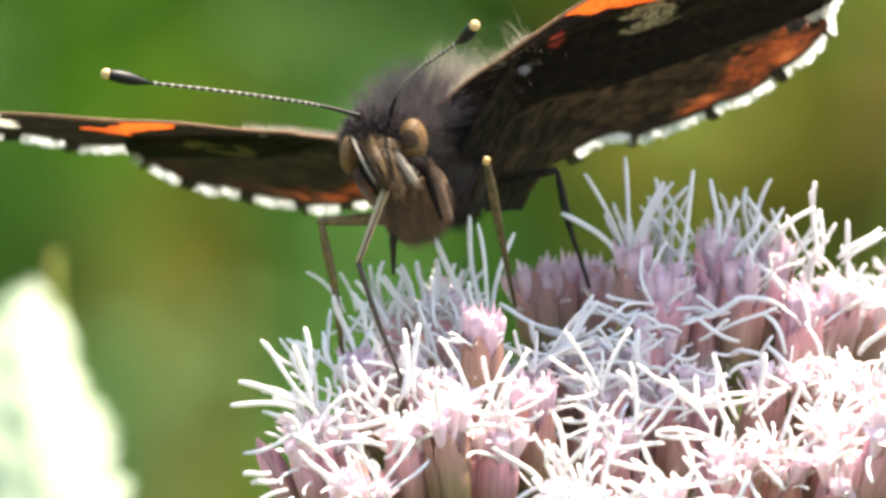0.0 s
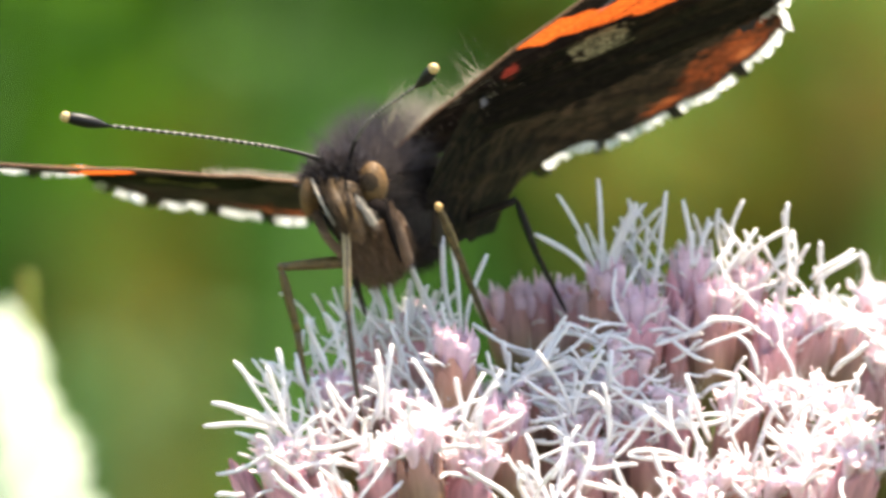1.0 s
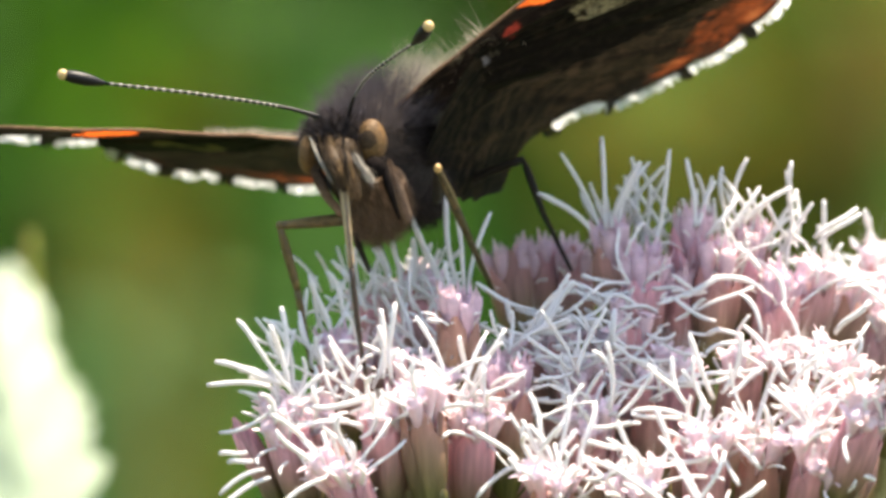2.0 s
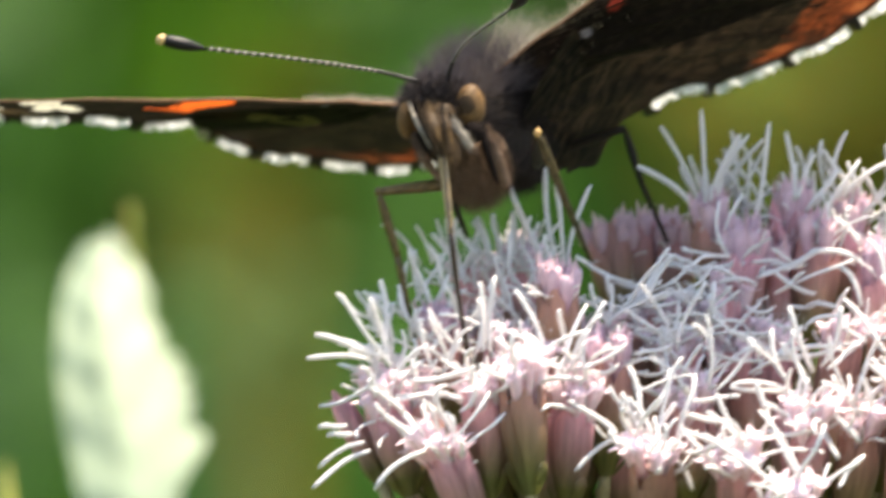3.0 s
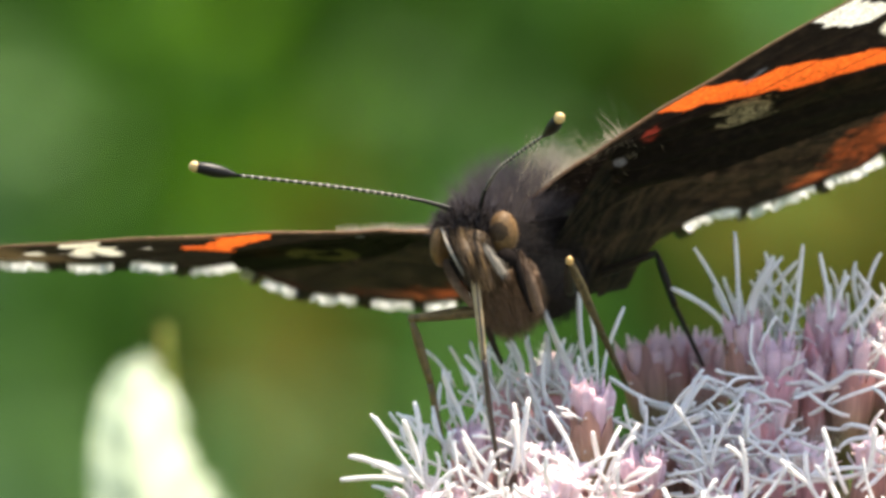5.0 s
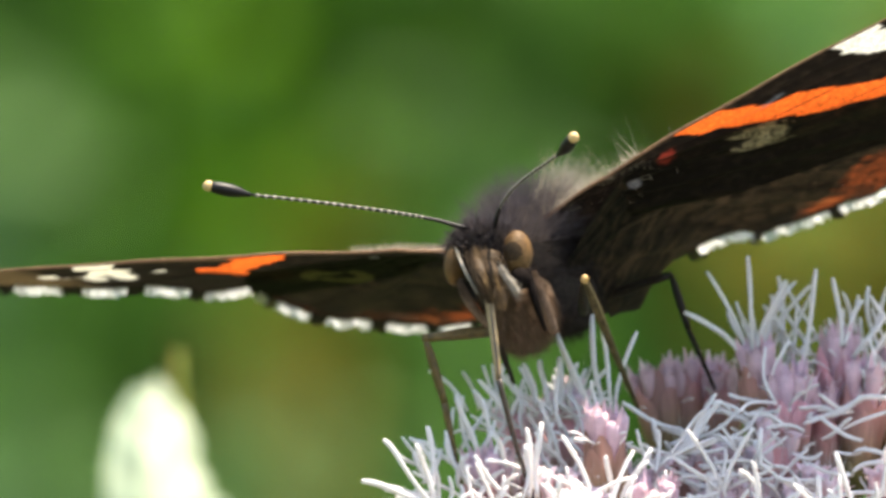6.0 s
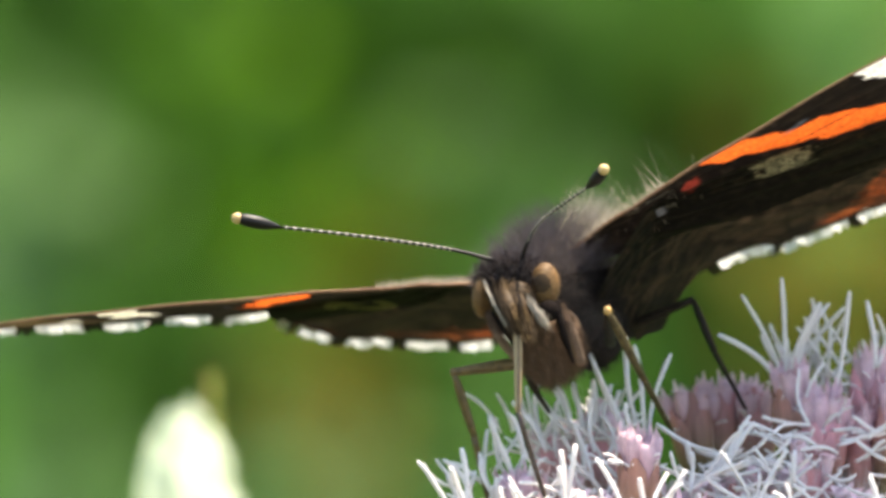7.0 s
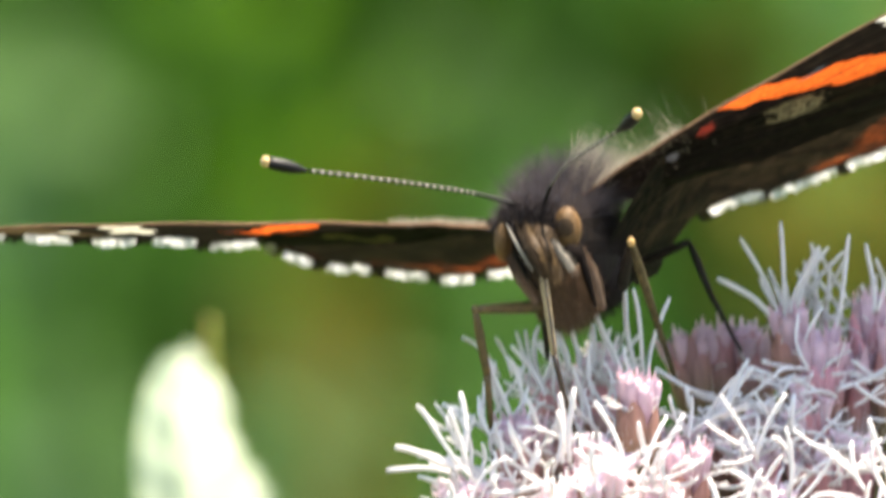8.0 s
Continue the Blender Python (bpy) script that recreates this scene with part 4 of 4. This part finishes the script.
    for tone, material in ((0, M_FRINGE_W), (1, M_FRINGE_B)):
        FV, FF = [], []
        ks = np.linspace(start, 0.985, 520)
        for s in ks:
            x = s * (nu - 1)
            k = int(x)
            p = B[k] * (1 - x + k) + B[min(k + 1, nu - 1)] * (x - k)
            zz = z[k, -1]
            tang = (B[min(k + 2, nu - 1)] - B[max(k - 2, 0)])
            tang = tang / (np.linalg.norm(tang) + 1e-9)
            nor = np.array([-tang[1], tang[0]])
            if kind == "fore":
                phase = (s - start) * 11.0
                black = (phase % 1.0) < 0.28
            else:
                phase = (s - start) * (8.6 if side > 0 else 9.2)
                black = (phase % 1.0) < (0.17 if side > 0 else 0.27)
            if black != bool(tone):
                continue
            for _ in range(1):
                if not black and rng.random() < 0.12:
                    continue
                run = phase % 1.0
                lobe = 0.12 + 1.10 * abs(math.sin(run * math.pi * (3.0 if kind == "hind" else 2.0) + 0.5)) + 0.12 * math.sin(s * 410 + 1)
                ln = (0.14 + 0.42 * math.sin(min(1.0, run / 0.2) * math.pi) if black else rng.uniform(0.24, 0.34) * lobe * (0.8 if kind == "hind" or side < 0 else 1.0))
                wd = rng.uniform(0.04, 0.07)
                off = rng.uniform(-0.06, 0.06)
                skew = rng.uniform(-0.12, 0.12)
                lift = rng.uniform(-0.55, -0.15)
                p0 = p + tang * off - nor * 0.12
                p1 = p + tang * (off + skew) + nor * ln
                o = len(FV)
                for pt, w, h in ((p0, wd, 0), (p1, wd * 1.2, lift)):
                    FV += [Vector((side * (pt[0] - tang[0] * w) * MM, (pt[1] - tang[1] * w) * MM, (zz + h) * MM)), Vector((side * (pt[0] + tang[0] * w) * MM, (pt[1] + tang[1] * w) * MM, (zz + h) * MM))]
                FF.append((o, o + 1, o + 3, o + 2))
        part("fringe", mesh_of("fringe", FV, FF, material, False), wing, "white wing fringe" if not tone else "black wing fringe")
    return wing


EYE = (862, 215)                       # the right eye's middle on the plan
BODY_AT = at(840, 230, 3)              # the butterfly's own origin


def own(u, v, depth=0.0):
    """A place in the butterfly's own space."""
    return at(u, v, depth) - BODY_AT


def limb(name, pts, radii, material, parent, label="", sides=8, n=14):
    P = curve_pts(pts, n)
    R = np.interp(np.linspace(0, 1, n), np.linspace(0, 1, len(radii)), radii)
    hub = Vector(pts[0])
    ob = part(name, mesh_of(name, *tube([p - hub for p in P], [r * MM for r in R], sides), material), parent, label)
    ob.location = hub
    return ob


def skin(center, radii, turn, n, rng, keep):
    out = []
    while len(out) < n:
        d = Vector([rng.gauss(0, 1) for _ in range(3)]).normalized()
        p = Vector(center) + turn @ Vector((d.x * radii[0], d.y * radii[1], d.z * radii[2]))
        nr = (turn @ Vector((d.x / radii[0], d.y / radii[1], d.z / radii[2]))).normalized()
        if keep(nr, p):
            out.append((p, nr))
    return out


YAW = radians(-22)


def build_butterfly():
    rng = random.Random(21)
    bf = new("butterfly")
    bf.location = BODY_AT
    tagged(bf, "dark butterfly with orange bands feeding on the flower head", "butterfly")
    turn = Matrix.Rotation(YAW, 3, "Z")
    # thorax with its fur
    tc, tr = own(890, 245, 6.5), (2.9 * MM, 4.6 * MM, 3.6 * MM)
    thorax = part("thorax", mesh_of("thorax", *blob(tc, tr, turn, 20, 28, 0.06), M_BODY), bf, "dark brown furry thorax")
    top = skin(tc, tr, turn, 4200, rng, lambda n, p: n.z > 0.38)
    side_hair = skin(tc, tr, turn, 2200, rng, lambda n, p: -0.1 < n.z < 0.42)
    part("fur", mesh_of("fur", *hairs(side_hair, 1.0 * MM, 0.012 * MM, rng, 0.3, Vector((0.1, 0.1, -0.2))), M_BODY), thorax, "dark brown fur")
    part("fur", mesh_of("fur", *hairs(top, 2.3 * MM, 0.010 * MM, rng, 0.30, Vector((0.05, 0.2, 0.45))), M_FUR), thorax, "grey-brown fur")
    # upward hairs take a paler fur, so sunlight is painted into their colour
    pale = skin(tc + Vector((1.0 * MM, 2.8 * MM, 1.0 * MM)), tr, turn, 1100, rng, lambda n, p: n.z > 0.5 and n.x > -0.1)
    part("fur", mesh_of("fur", *hairs(pale, 2.2 * MM, 0.009 * MM, rng, 0.25, Vector((0.25, 0.1, 0.55))), M_FUR_PALE), thorax, "upper hairs paled, with sunlight put into their colour")
    chest, cr = own(872, 312, 3.0), (1.95 * MM, 2.2 * MM, 2.15 * MM)
    breast = part("breast", mesh_of("breast", *blob(chest, cr, turn, 16, 22, 0.1, 3.0), M_TAN), bf, "tan haired underside of the chest")
    lying = Vector((0.35, -0.1, -1.0)).normalized()
    for tone, count in ((M_TAN, 3600), (M_TAN_LIGHT, 1300), (M_PALP, 800)):
        spots = [(p, lying) for p, nr in skin(chest, cr, turn, count, rng, lambda nr, p: nr.y < 0.4)]
        part("fur", mesh_of("fur", *hairs(spots, 0.9 * MM, 0.013 * MM, rng, 0.11), tone), breast)
    # upper legs folded against the chest; black strips between paint in the crease shade
    for pts, thick in (([own(896, 252, 0.9), own(912, 298, 0.5), own(933, 356, 1.2)], 0.38), ([own(765, 262, 0.8), own(782, 302, 0.5), own(814, 345, 1.0)], 0.29)):
        up = limb("upper_leg", pts, (thick * 0.35, thick, thick * 0.7), M_TAN_LIGHT, bf, "", 14)
        run = (pts[2] - pts[0]).normalized()
        for tone, count in ((M_TAN_LIGHT, 700), (M_TAN, 420)):
            spots = []
            for p in curve_pts(pts, count):
                w = rng.uniform(-1.5, 1.5)
                spots.append((Vector(p) - Vector(pts[0]) + Vector((math.sin(w), -math.cos(w), 0)) * thick * (0.35 + 0.58 * math.sin(math.pi * min(1.0, len(spots) / count + 0.08))) * MM - run * 0.25 * MM, run))
            part("fur", mesh_of("fur", *hairs(spots, 0.5 * MM, 0.012 * MM, rng, 0.07), tone), up)
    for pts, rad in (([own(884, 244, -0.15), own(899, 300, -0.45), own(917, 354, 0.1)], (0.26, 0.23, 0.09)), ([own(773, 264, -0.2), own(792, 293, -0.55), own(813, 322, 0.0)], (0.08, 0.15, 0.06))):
        limb("crease_shade", pts, rad, M_SHADE_AND_SCALE, bf, "black strip painting the shade in a chest crease")
    # a raised black blob stands in for shade below the eye
    part("cheek_shade", mesh_of("cheek_shade", *blob(own(872, 262, -0.3), (0.66 * MM, 0.6 * MM, 0.62 * MM), turn, 12, 16, 0.1, 2.0), M_SHADE_AND_SCALE), bf, "black blob painting the shade below the eye")
    snout, sr = own(818, 256, -0.5), (1.05 * MM, 1.0 * MM, 1.5 * MM)
    lip = part("snout", mesh_of("snout", *blob(snout, sr, turn, 16, 20, 0.08, 7.0), M_PALP), bf, "dark brown scaly face")
    down = Vector((0.30, -0.12, -1.0)).normalized()
    for tone, count in ((M_PALP, 500), (M_PALP_GOLD, 25), (M_DARK, 250)):
        spots = [(p, down) for p, nr in skin(snout, (1.08 * MM, 1.05 * MM, 1.53 * MM), turn, count, rng, lambda nr, p: nr.y < -0.1)]
        part("scale_coat", mesh_of("scale_coat", *hairs(spots, 0.9 * MM, 0.015 * MM, rng, 0.06), tone), lip)
    bc, br = own(952, 296, 8.0), (1.75 * MM, 2.6 * MM, 2.2 * MM)
    belly = part("belly", mesh_of("belly", *blob(bc, br, turn, 16, 20, 0.1, 4.0), M_BODY), bf, "dark furry underside")
    part("fur", mesh_of("fur", *hairs(skin(bc, br, turn, 1200, rng, lambda n, p: n.y < 0.5), 0.6 * MM, 0.016 * MM, rng, 0.3, Vector((0.2, 0, -1.0))), M_BODY), belly)
    abdomen = part("abdomen", mesh_of("abdomen", *blob(own(960, 260, 17), (2.1 * MM, 8.0 * MM, 2.2 * MM), turn, 24, 20, 0.05), M_BODY), bf, "dark brown abdomen")
    # head
    hc = own(808, 218, 1.6)
    head = part("head", mesh_of("head", *blob(hc, (1.9 * MM, 1.5 * MM, 1.65 * MM), turn, 16, 22, 0.08, 5.0), M_BODY), bf, "dark brown head")
    crown = skin(hc, (1.9 * MM, 1.5 * MM, 1.65 * MM), turn, 1100, rng, lambda n, p: n.z > 0.0)
    part("fur", mesh_of("fur", *hairs(crown, 0.8 * MM, 0.025 * MM, rng, 0.4, Vector((0, -0.1, 0.3))), M_FUR), head)
    brow = skin(hc, (1.9 * MM, 1.5 * MM, 1.65 * MM), turn, 1300, rng, lambda n, p: n.y < -0.1 and n.z > -0.1)
    for tone, share in ((M_FUR, brow[:420]), (M_BODY, brow[420:])):
        part("fur", mesh_of("fur", *hairs(share, 0.75 * MM, 0.016 * MM, rng, 0.25, Vector((0.1, -0.5, -0.1))), tone), head)
    left_eye = own(757, 238, 1.0)
    for c, r in ((own(867, 217, 0.5), (0.82, 1.0, 1.28)), (left_eye, (0.52, 0.95, 1.12))):
        eye = part("eye", mesh_of("eye", *blob(c, [q * MM for q in r], turn, 18, 24), M_EYE), bf, "large ochre-brown eye")
        part("eyelash", mesh_of("eyelash", *hairs(skin(c, [q * MM for q in r], turn, 420, rng, lambda n, p: n.y < 0.6), 0.14 * MM, 0.009 * MM, rng, 0.25), M_TAN), eye)
        if c is not left_eye:      # a dark patch that lies on the eye
            V, F = blob(c, [q * 1.015 * MM for q in r], turn, 30, 40)
            facing = Vector((-0.22, -1.0, 0.10)).normalized()
            spot = [f for f in F if ((sum((V[k] for k in f), Vector()) / 4 - c).normalized() - facing).length < 0.52 + 0.10 * noise.noise(V[f[0]] * 2600)]
            part("pupil", mesh_of("pupil", V, spot, M_PALP), eye, "dark patch on the eye")
    # palps: a beak of two long scaly feelers
    for pts, rad in (([own(788, 208, 0.1), own(801, 252, -1.55), own(822, 302, -2.0)], (0.16, 0.50, 0.24)), ([own(808, 208, 0.1), own(820, 252, -1.65), own(834, 300, -2.0)], (0.16, 0.44, 0.22))):
        palp = limb("palp", pts, rad, M_PALP, bf, "brown scaly palp with golden streaks", 14, 18)
        run = (pts[2] - pts[0]).normalized()
        for coat, count in ((M_PALP_GOLD, 70), (M_SHADE_AND_SCALE, 60), (M_PALP, 220)):     # stripes of long scales
            spots = []
            for k, p in enumerate(curve_pts(pts, count)):
                w = rng.uniform(-1.3, 1.3)
                if coat is M_PALP_GOLD:
                    w = 0.35 + 0.25 * math.sin(k * 2.1)
                r = rad[1] + 0.02
                spots.append((Vector(p) - Vector(pts[0]) + Vector((r * math.sin(w), -r * math.cos(w), 0)) * MM - run * 0.3 * MM, run))
            part("scale_coat", mesh_of("scale_coat", *hairs(spots, 1.1 * MM, 0.014 * MM, rng, 0.03), coat), palp)
    for pts, rad, wide, count in (([own(760, 212, 0.0), own(773, 244, -0.85), own(798, 290, -1.35)], (0.05, 0.10, 0.06), 0.05, 160), ([own(830, 232, -1.0), own(848, 258, -1.6), own(867, 286, -1.4)], (0.03, 0.16, 0.22), 0.15, 600)):
        line = limb("cheek_line", pts, rad, M_PALE, bf, "pale scaly line beside the palp")
        run = (pts[2] - pts[0]).normalized()
        spots = [(Vector(p) - Vector(pts[0]) - run * 0.25 * MM + Vector((rng.gauss(0, wide), -abs(rng.gauss(0, 0.12)), rng.gauss(0, wide))) * MM * (0.4 + 0.6 * k / count), run) for k, p in enumerate(curve_pts(pts, count))]
        part("fur", mesh_of("fur", *hairs(spots, 0.5 * MM, 0.012 * MM, rng, 0.08), M_PALE), line)
    # antennae
    for pts, club in (([own(776, 172, 0.8), own(700, 153, 0.2), own(560, 132, -0.8), own(395, 113, -1.5)], [own(395, 113, -1.5), own(360, 106, -1.7), own(318, 97, -1.9)]),
                      ([own(826, 172, 0.4), own(838, 135, -0.4), own(866, 96, -1.6), own(940, 42, -4.0)], [own(940, 42, -4.0), own(955, 28, -4.8), own(968, 10, -5.6)])):
        ant = limb("antenna", pts, (0.14, 0.10, 0.085, 0.085), M_DARK, bf, "thin black antenna with white rings", 8, 40)
        P = curve_pts(pts, 100)
        for k in range(12, 97, 3):
            part("ring", mesh_of("ring", *tube([P[k] - Vector(pts[0]), P[k + 1] - Vector(pts[0])], 0.102 * MM, 8), M_RING), ant)
        C = [p - Vector(pts[0]) for p in curve_pts(club, 12)]
        part("club", mesh_of("club", *tube(C, [r * MM for r in (0.13, 0.17, 0.22, 0.28, 0.32, 0.35, 0.37, 0.37, 0.36, 0.34, 0.28, 0.15)], 12), M_DARK), ant, "black antenna club")
        part("club_tip", mesh_of("club_tip", *blob(C[-1] - (C[-1] - C[-3]).normalized() * 0.08 * MM, (0.31 * MM,) * 3, None, 10, 14), M_TIP), ant, "cream antenna tip")
    return bf


# wing postures: root on the plan and turn of each sheet
ROOTS = {"fore_r": (898, 167, 4.5), "hind_r": (939, 144, 6.0), "fore_l": (748, 214, 4.5), "hind_l": (743, 217, 6.0)}
TURNS = {"fore_r": (-0.363, -0.512, -0.412), "hind_r": (-0.28, -0.40, -0.241), "fore_l": (-0.068, 0.010, -0.38), "hind_l": (-0.174, 0.09, -0.381)}


def turn_of(v):
    v = Vector(v)
    return Matrix.Rotation(v.length, 4, v.normalized()) if v.length > 1e-6 else Matrix.Identity(4)


def wing_pose(key):
    return Matrix.Translation(own(*ROOTS[key])) @ turn_of(TURNS[key])


LEGS = {  # hip, knee, ankle, foot on the plan
    "left": [(835, 352, 2.0), (705, 366, 0.5), (738, 480, 1.0), (770, 645, 2.5)],
    "front": [(985, 318, 5.0), (985, 264, -2.0), (1040, 388, 2.0), (1088, 492, 6.0)],
    "right": [(1000, 300, 13.0), (1139, 250, 11.0), (1172, 345, 10.5), (1222, 450, 11.0)],
    "inner": [(845, 365, 3.0), (838, 378, 2.5), (848, 408, 3.0), (864, 446, 4.0)],
}


def build_legs(bf):
    made = {}
    for key, (hip, knee, ankle, foot) in LEGS.items():
        dark = M_LEG_DARK if key in ("right", "inner") else M_LEG_OLIVE if key == "front" else M_LEG
        k = {"front": 1.15, "left": 1.2}.get(key, 1.0)
        hub = own(*hip)
        P = [own(*q) for q in (hip, knee, ankle, foot)]
        leg = limb("leg", [P[0], P[0].lerp(P[1], 0.5), P[1]], (0.30 * k, 0.28 * k, 0.22), M_LEG_DARK if key == "front" else dark, bf, "thin jointed brown leg", 8, 8)
        K = P[1] - hub
        part("shin", mesh_of("shin", *tube([p - hub for p in curve_pts([P[1], P[1].lerp(P[2], 0.5), P[2]], 8)], [k * r * MM for r in (0.13, 0.18, 0.22, 0.23, 0.22, 0.21, 0.19, 0.17)], 8), dark), leg)
        part("foot", mesh_of("foot", *tube([p - hub for p in curve_pts([P[2], P[2].lerp(P[3], 0.5), P[3]], 8)], [r * MM * (k + (1 - k) * i / 7) for i, r in enumerate((0.175, 0.17, 0.16, 0.15, 0.14, 0.13, 0.12, 0.1))], 8), dark), leg)
        # the front knee's bright amber paints in a glint of light
        if key in ("front", "left"):
            part("knee", mesh_of("knee", *blob(K, (0.22 * MM, 0.22 * MM, 0.26 * MM), None, 10, 14), M_KNEE_GLINT if key == "front" else M_LEG), leg, "knee with an amber glint painted in its colour" if key == "front" else "")
        made[key] = leg
    return made


PROBOSCIS = ((818, 298, -1.2), (833, 440, -1.5), (870, 680, -1.0))
# where its bend and its tip are: seconds, u, v, u, v
PROBING = [(0.0, 822, 350, 880, 600), (0.5, 827, 410, 877, 675), (1.0, 833, 436, 863, 666), (2.5, 832, 438, 866, 676), (3.5, 833, 440, 870, 680), (4.5, 830, 425, 865, 672),
           (6.0, 833, 408, 900, 650), (6.5, 832, 419, 929, 629), (7.0, 810, 439, 875, 640), (7.5, 831, 427, 931, 627), (8.0, 875, 440, 935, 648)]


def build_proboscis(bf):
    a, b, c = (own(*p) for p in PROBOSCIS)
    up = limb("proboscis", [a, a.lerp(b, 0.5), b], (0.26, 0.22, 0.17), M_PROB, bf, "pale tan proboscis, upper length", 10)
    line = [p - a + Vector((0.03 * MM, -0.20 * MM, 0)) for p in curve_pts([a, a.lerp(b, 0.5), b], 10)]
    part("groove", mesh_of("groove", *tube(line, 0.06 * MM, 6), M_PROB_DARK), up, "dark groove along the proboscis")
    lo = limb("proboscis", [b, b.lerp(c, 0.5) + Vector((-0.1 * MM, 0, 0)), c], (0.17, 0.15, 0.10), M_PROB_DARK, bf, "dark brown proboscis reaching into the flower", 10)
    return up, lo


# ------------------------------------------------------------------ build
build_ground()
build_growth()
build_leaf()
build_flower()
butterfly = build_butterfly()
WINGS = {}
for key in ("fore_r", "hind_r", "fore_l", "hind_l"):
    WINGS[key] = make_wing(key[:4], 1 if key[-1] == "r" else -1, butterfly, wing_pose(key), *(((0.80, 1.04), -1.0) if key == "hind_l" else ((1.0, 1.0), 5.0)))
legs = build_legs(butterfly)
proboscis_top, proboscis_end = build_proboscis(butterfly)

# how far the body stands from its first place: seconds, u, v
STEPS = [(0.0, 34, -33), (0.5, 18, -12), (1.0, 11, 6), (2.3, 0, 2), (2.5, -1, -2), (3.0, 1, -10), (3.5, 0, 0), (4.0, 1, -4), (4.5, -1, 1),
         (6.0, 1, -10), (6.5, 8, -12), (7.0, -9, 8), (7.5, 4, 9), (8.0, 33, 8)]


def shift(du, dv):
    return Vector((du * S, 0, -dv * S))


# turn of the body about the upright through the eye: seconds, radians
YAWS = {0.0: 0.05, 0.5: 0.04, 1.0: 0.04, 6.5: 0.02, 7.0: 0.02, 7.5: 0.06, 8.0: 0.13}
# slow beat of the wings: seconds and a small turn of each side
BEAT_R = [(0, -0.068, 0.031, -0.002), (0.5, -0.041, -0.027, 0.011), (1, 0.0, -0.062, -0.007), (2.5, -0.015, -0.033, 0.002), (3, -0.023, 0.013, -0.002),
          (3.5, 0, 0, 0), (4, -0.011, 0.024, -0.009), (4.5, 0.009, 0.029, -0.004), (6, 0.012, 0.063, -0.006), (6.5, 0.012, 0.064, -0.003),
          (7, 0.062, 0.025, 0.003), (7.5, 0.097, 0.086, -0.006), (8, 0.058, 0.032, -0.03)]
BEAT_L = [(0, -0.014, 0.069, -0.019), (0.5, 0.038, 0.032, -0.017), (1, 0.071, 0.017, -0.014), (2.5, 0.015, 0.006, -0.001), (3, -0.002, 0.001, 0.023),
          (3.5, 0, 0, 0), (4, -0.031, -0.005, -0.012), (4.5, -0.024, -0.022, -0.011), (6, -0.04, -0.037, -0.011), (6.5, -0.033, -0.025, -0.008),
          (7, 0.004, -0.078, -0.011), (7.5, 0.013, -0.069, -0.02), (8, 0.022, -0.016, -0.048)]
# small turns of the left wings of their own: seconds, about x and y
LIFTS = {"fore_l": {0.0: (0.012, 0.0), 0.5: (0.010, 0.0), 1.0: (0.010, 0.0), 2.5: (0.012, 0.0), 3.0: (0.012, 0.0), 3.5: (0.012, 0.0), 4.0: (0.012, 0.0), 4.5: (0.012, 0.0), 6.0: (0.010, 0.003),
                    6.5: (0.010, -0.002), 7.0: (0.027, -0.018), 7.5: (0.012, -0.006), 8.0: (0.002, 0.005)},
         "hind_l": {8.0: (0.012, 0.0)}}


def body_pose(t, du, dv):
    pivot = at(*EYE, 0.0)
    return Matrix.Translation(pivot + shift(du, dv)) @ Matrix.Rotation(YAWS.get(t, 0.0), 4, "Z") @ Matrix.Translation(BODY_AT - pivot)


def motions():
    walk(butterfly, [(t, body_pose(t, du, dv)) for t, du, dv in STEPS])
    for key, wing in WINGS.items():
        beat = BEAT_R if key[-1] == "r" else BEAT_L
        lift = LIFTS.get(key, {})
        walk(wing, [(t, Matrix.Translation(own(*ROOTS[key])) @ turn_of(v) @ turn_of((*lift.get(t, (0.0, 0.0)), 0.0)) @ turn_of(TURNS[key])) for t, *v in beat])
    base, bend, tip = (own(*p) for p in PROBOSCIS)
    tops, ends = [], []
    times = [r[0] for r in STEPS]
    for t, u1, v1, u2, v2 in PROBING:
        du, dv = (float(np.interp(t, times, [r[k] for r in STEPS])) for k in (1, 2))
        back = body_pose(t, du, dv).inverted()
        q = (bend - base).rotation_difference(back @ at(u1, v1, -1.5) - base)
        tops.append((t, Matrix.Translation(base) @ q.to_matrix().to_4x4()))
        joint = base + q @ (bend - base)
        q = (tip - bend).rotation_difference(back @ at(u2, v2, -1.0) - joint)
        ends.append((t, Matrix.Translation(joint) @ q.to_matrix().to_4x4()))
    walk(proboscis_top, tops)
    walk(proboscis_end, ends)
    for key, leg in legs.items():
        hub, foot = own(*LEGS[key][0]), own(*LEGS[key][3])
        rows = []
        for t, du, dv in STEPS:
            goal = body_pose(t, du, dv).inverted() @ at(*LEGS[key][3])
            q = (foot - hub).rotation_difference(goal - hub)
            rows.append((t, Matrix.Translation(hub) @ q.to_matrix().to_4x4()))
        walk(leg, rows)


motions()
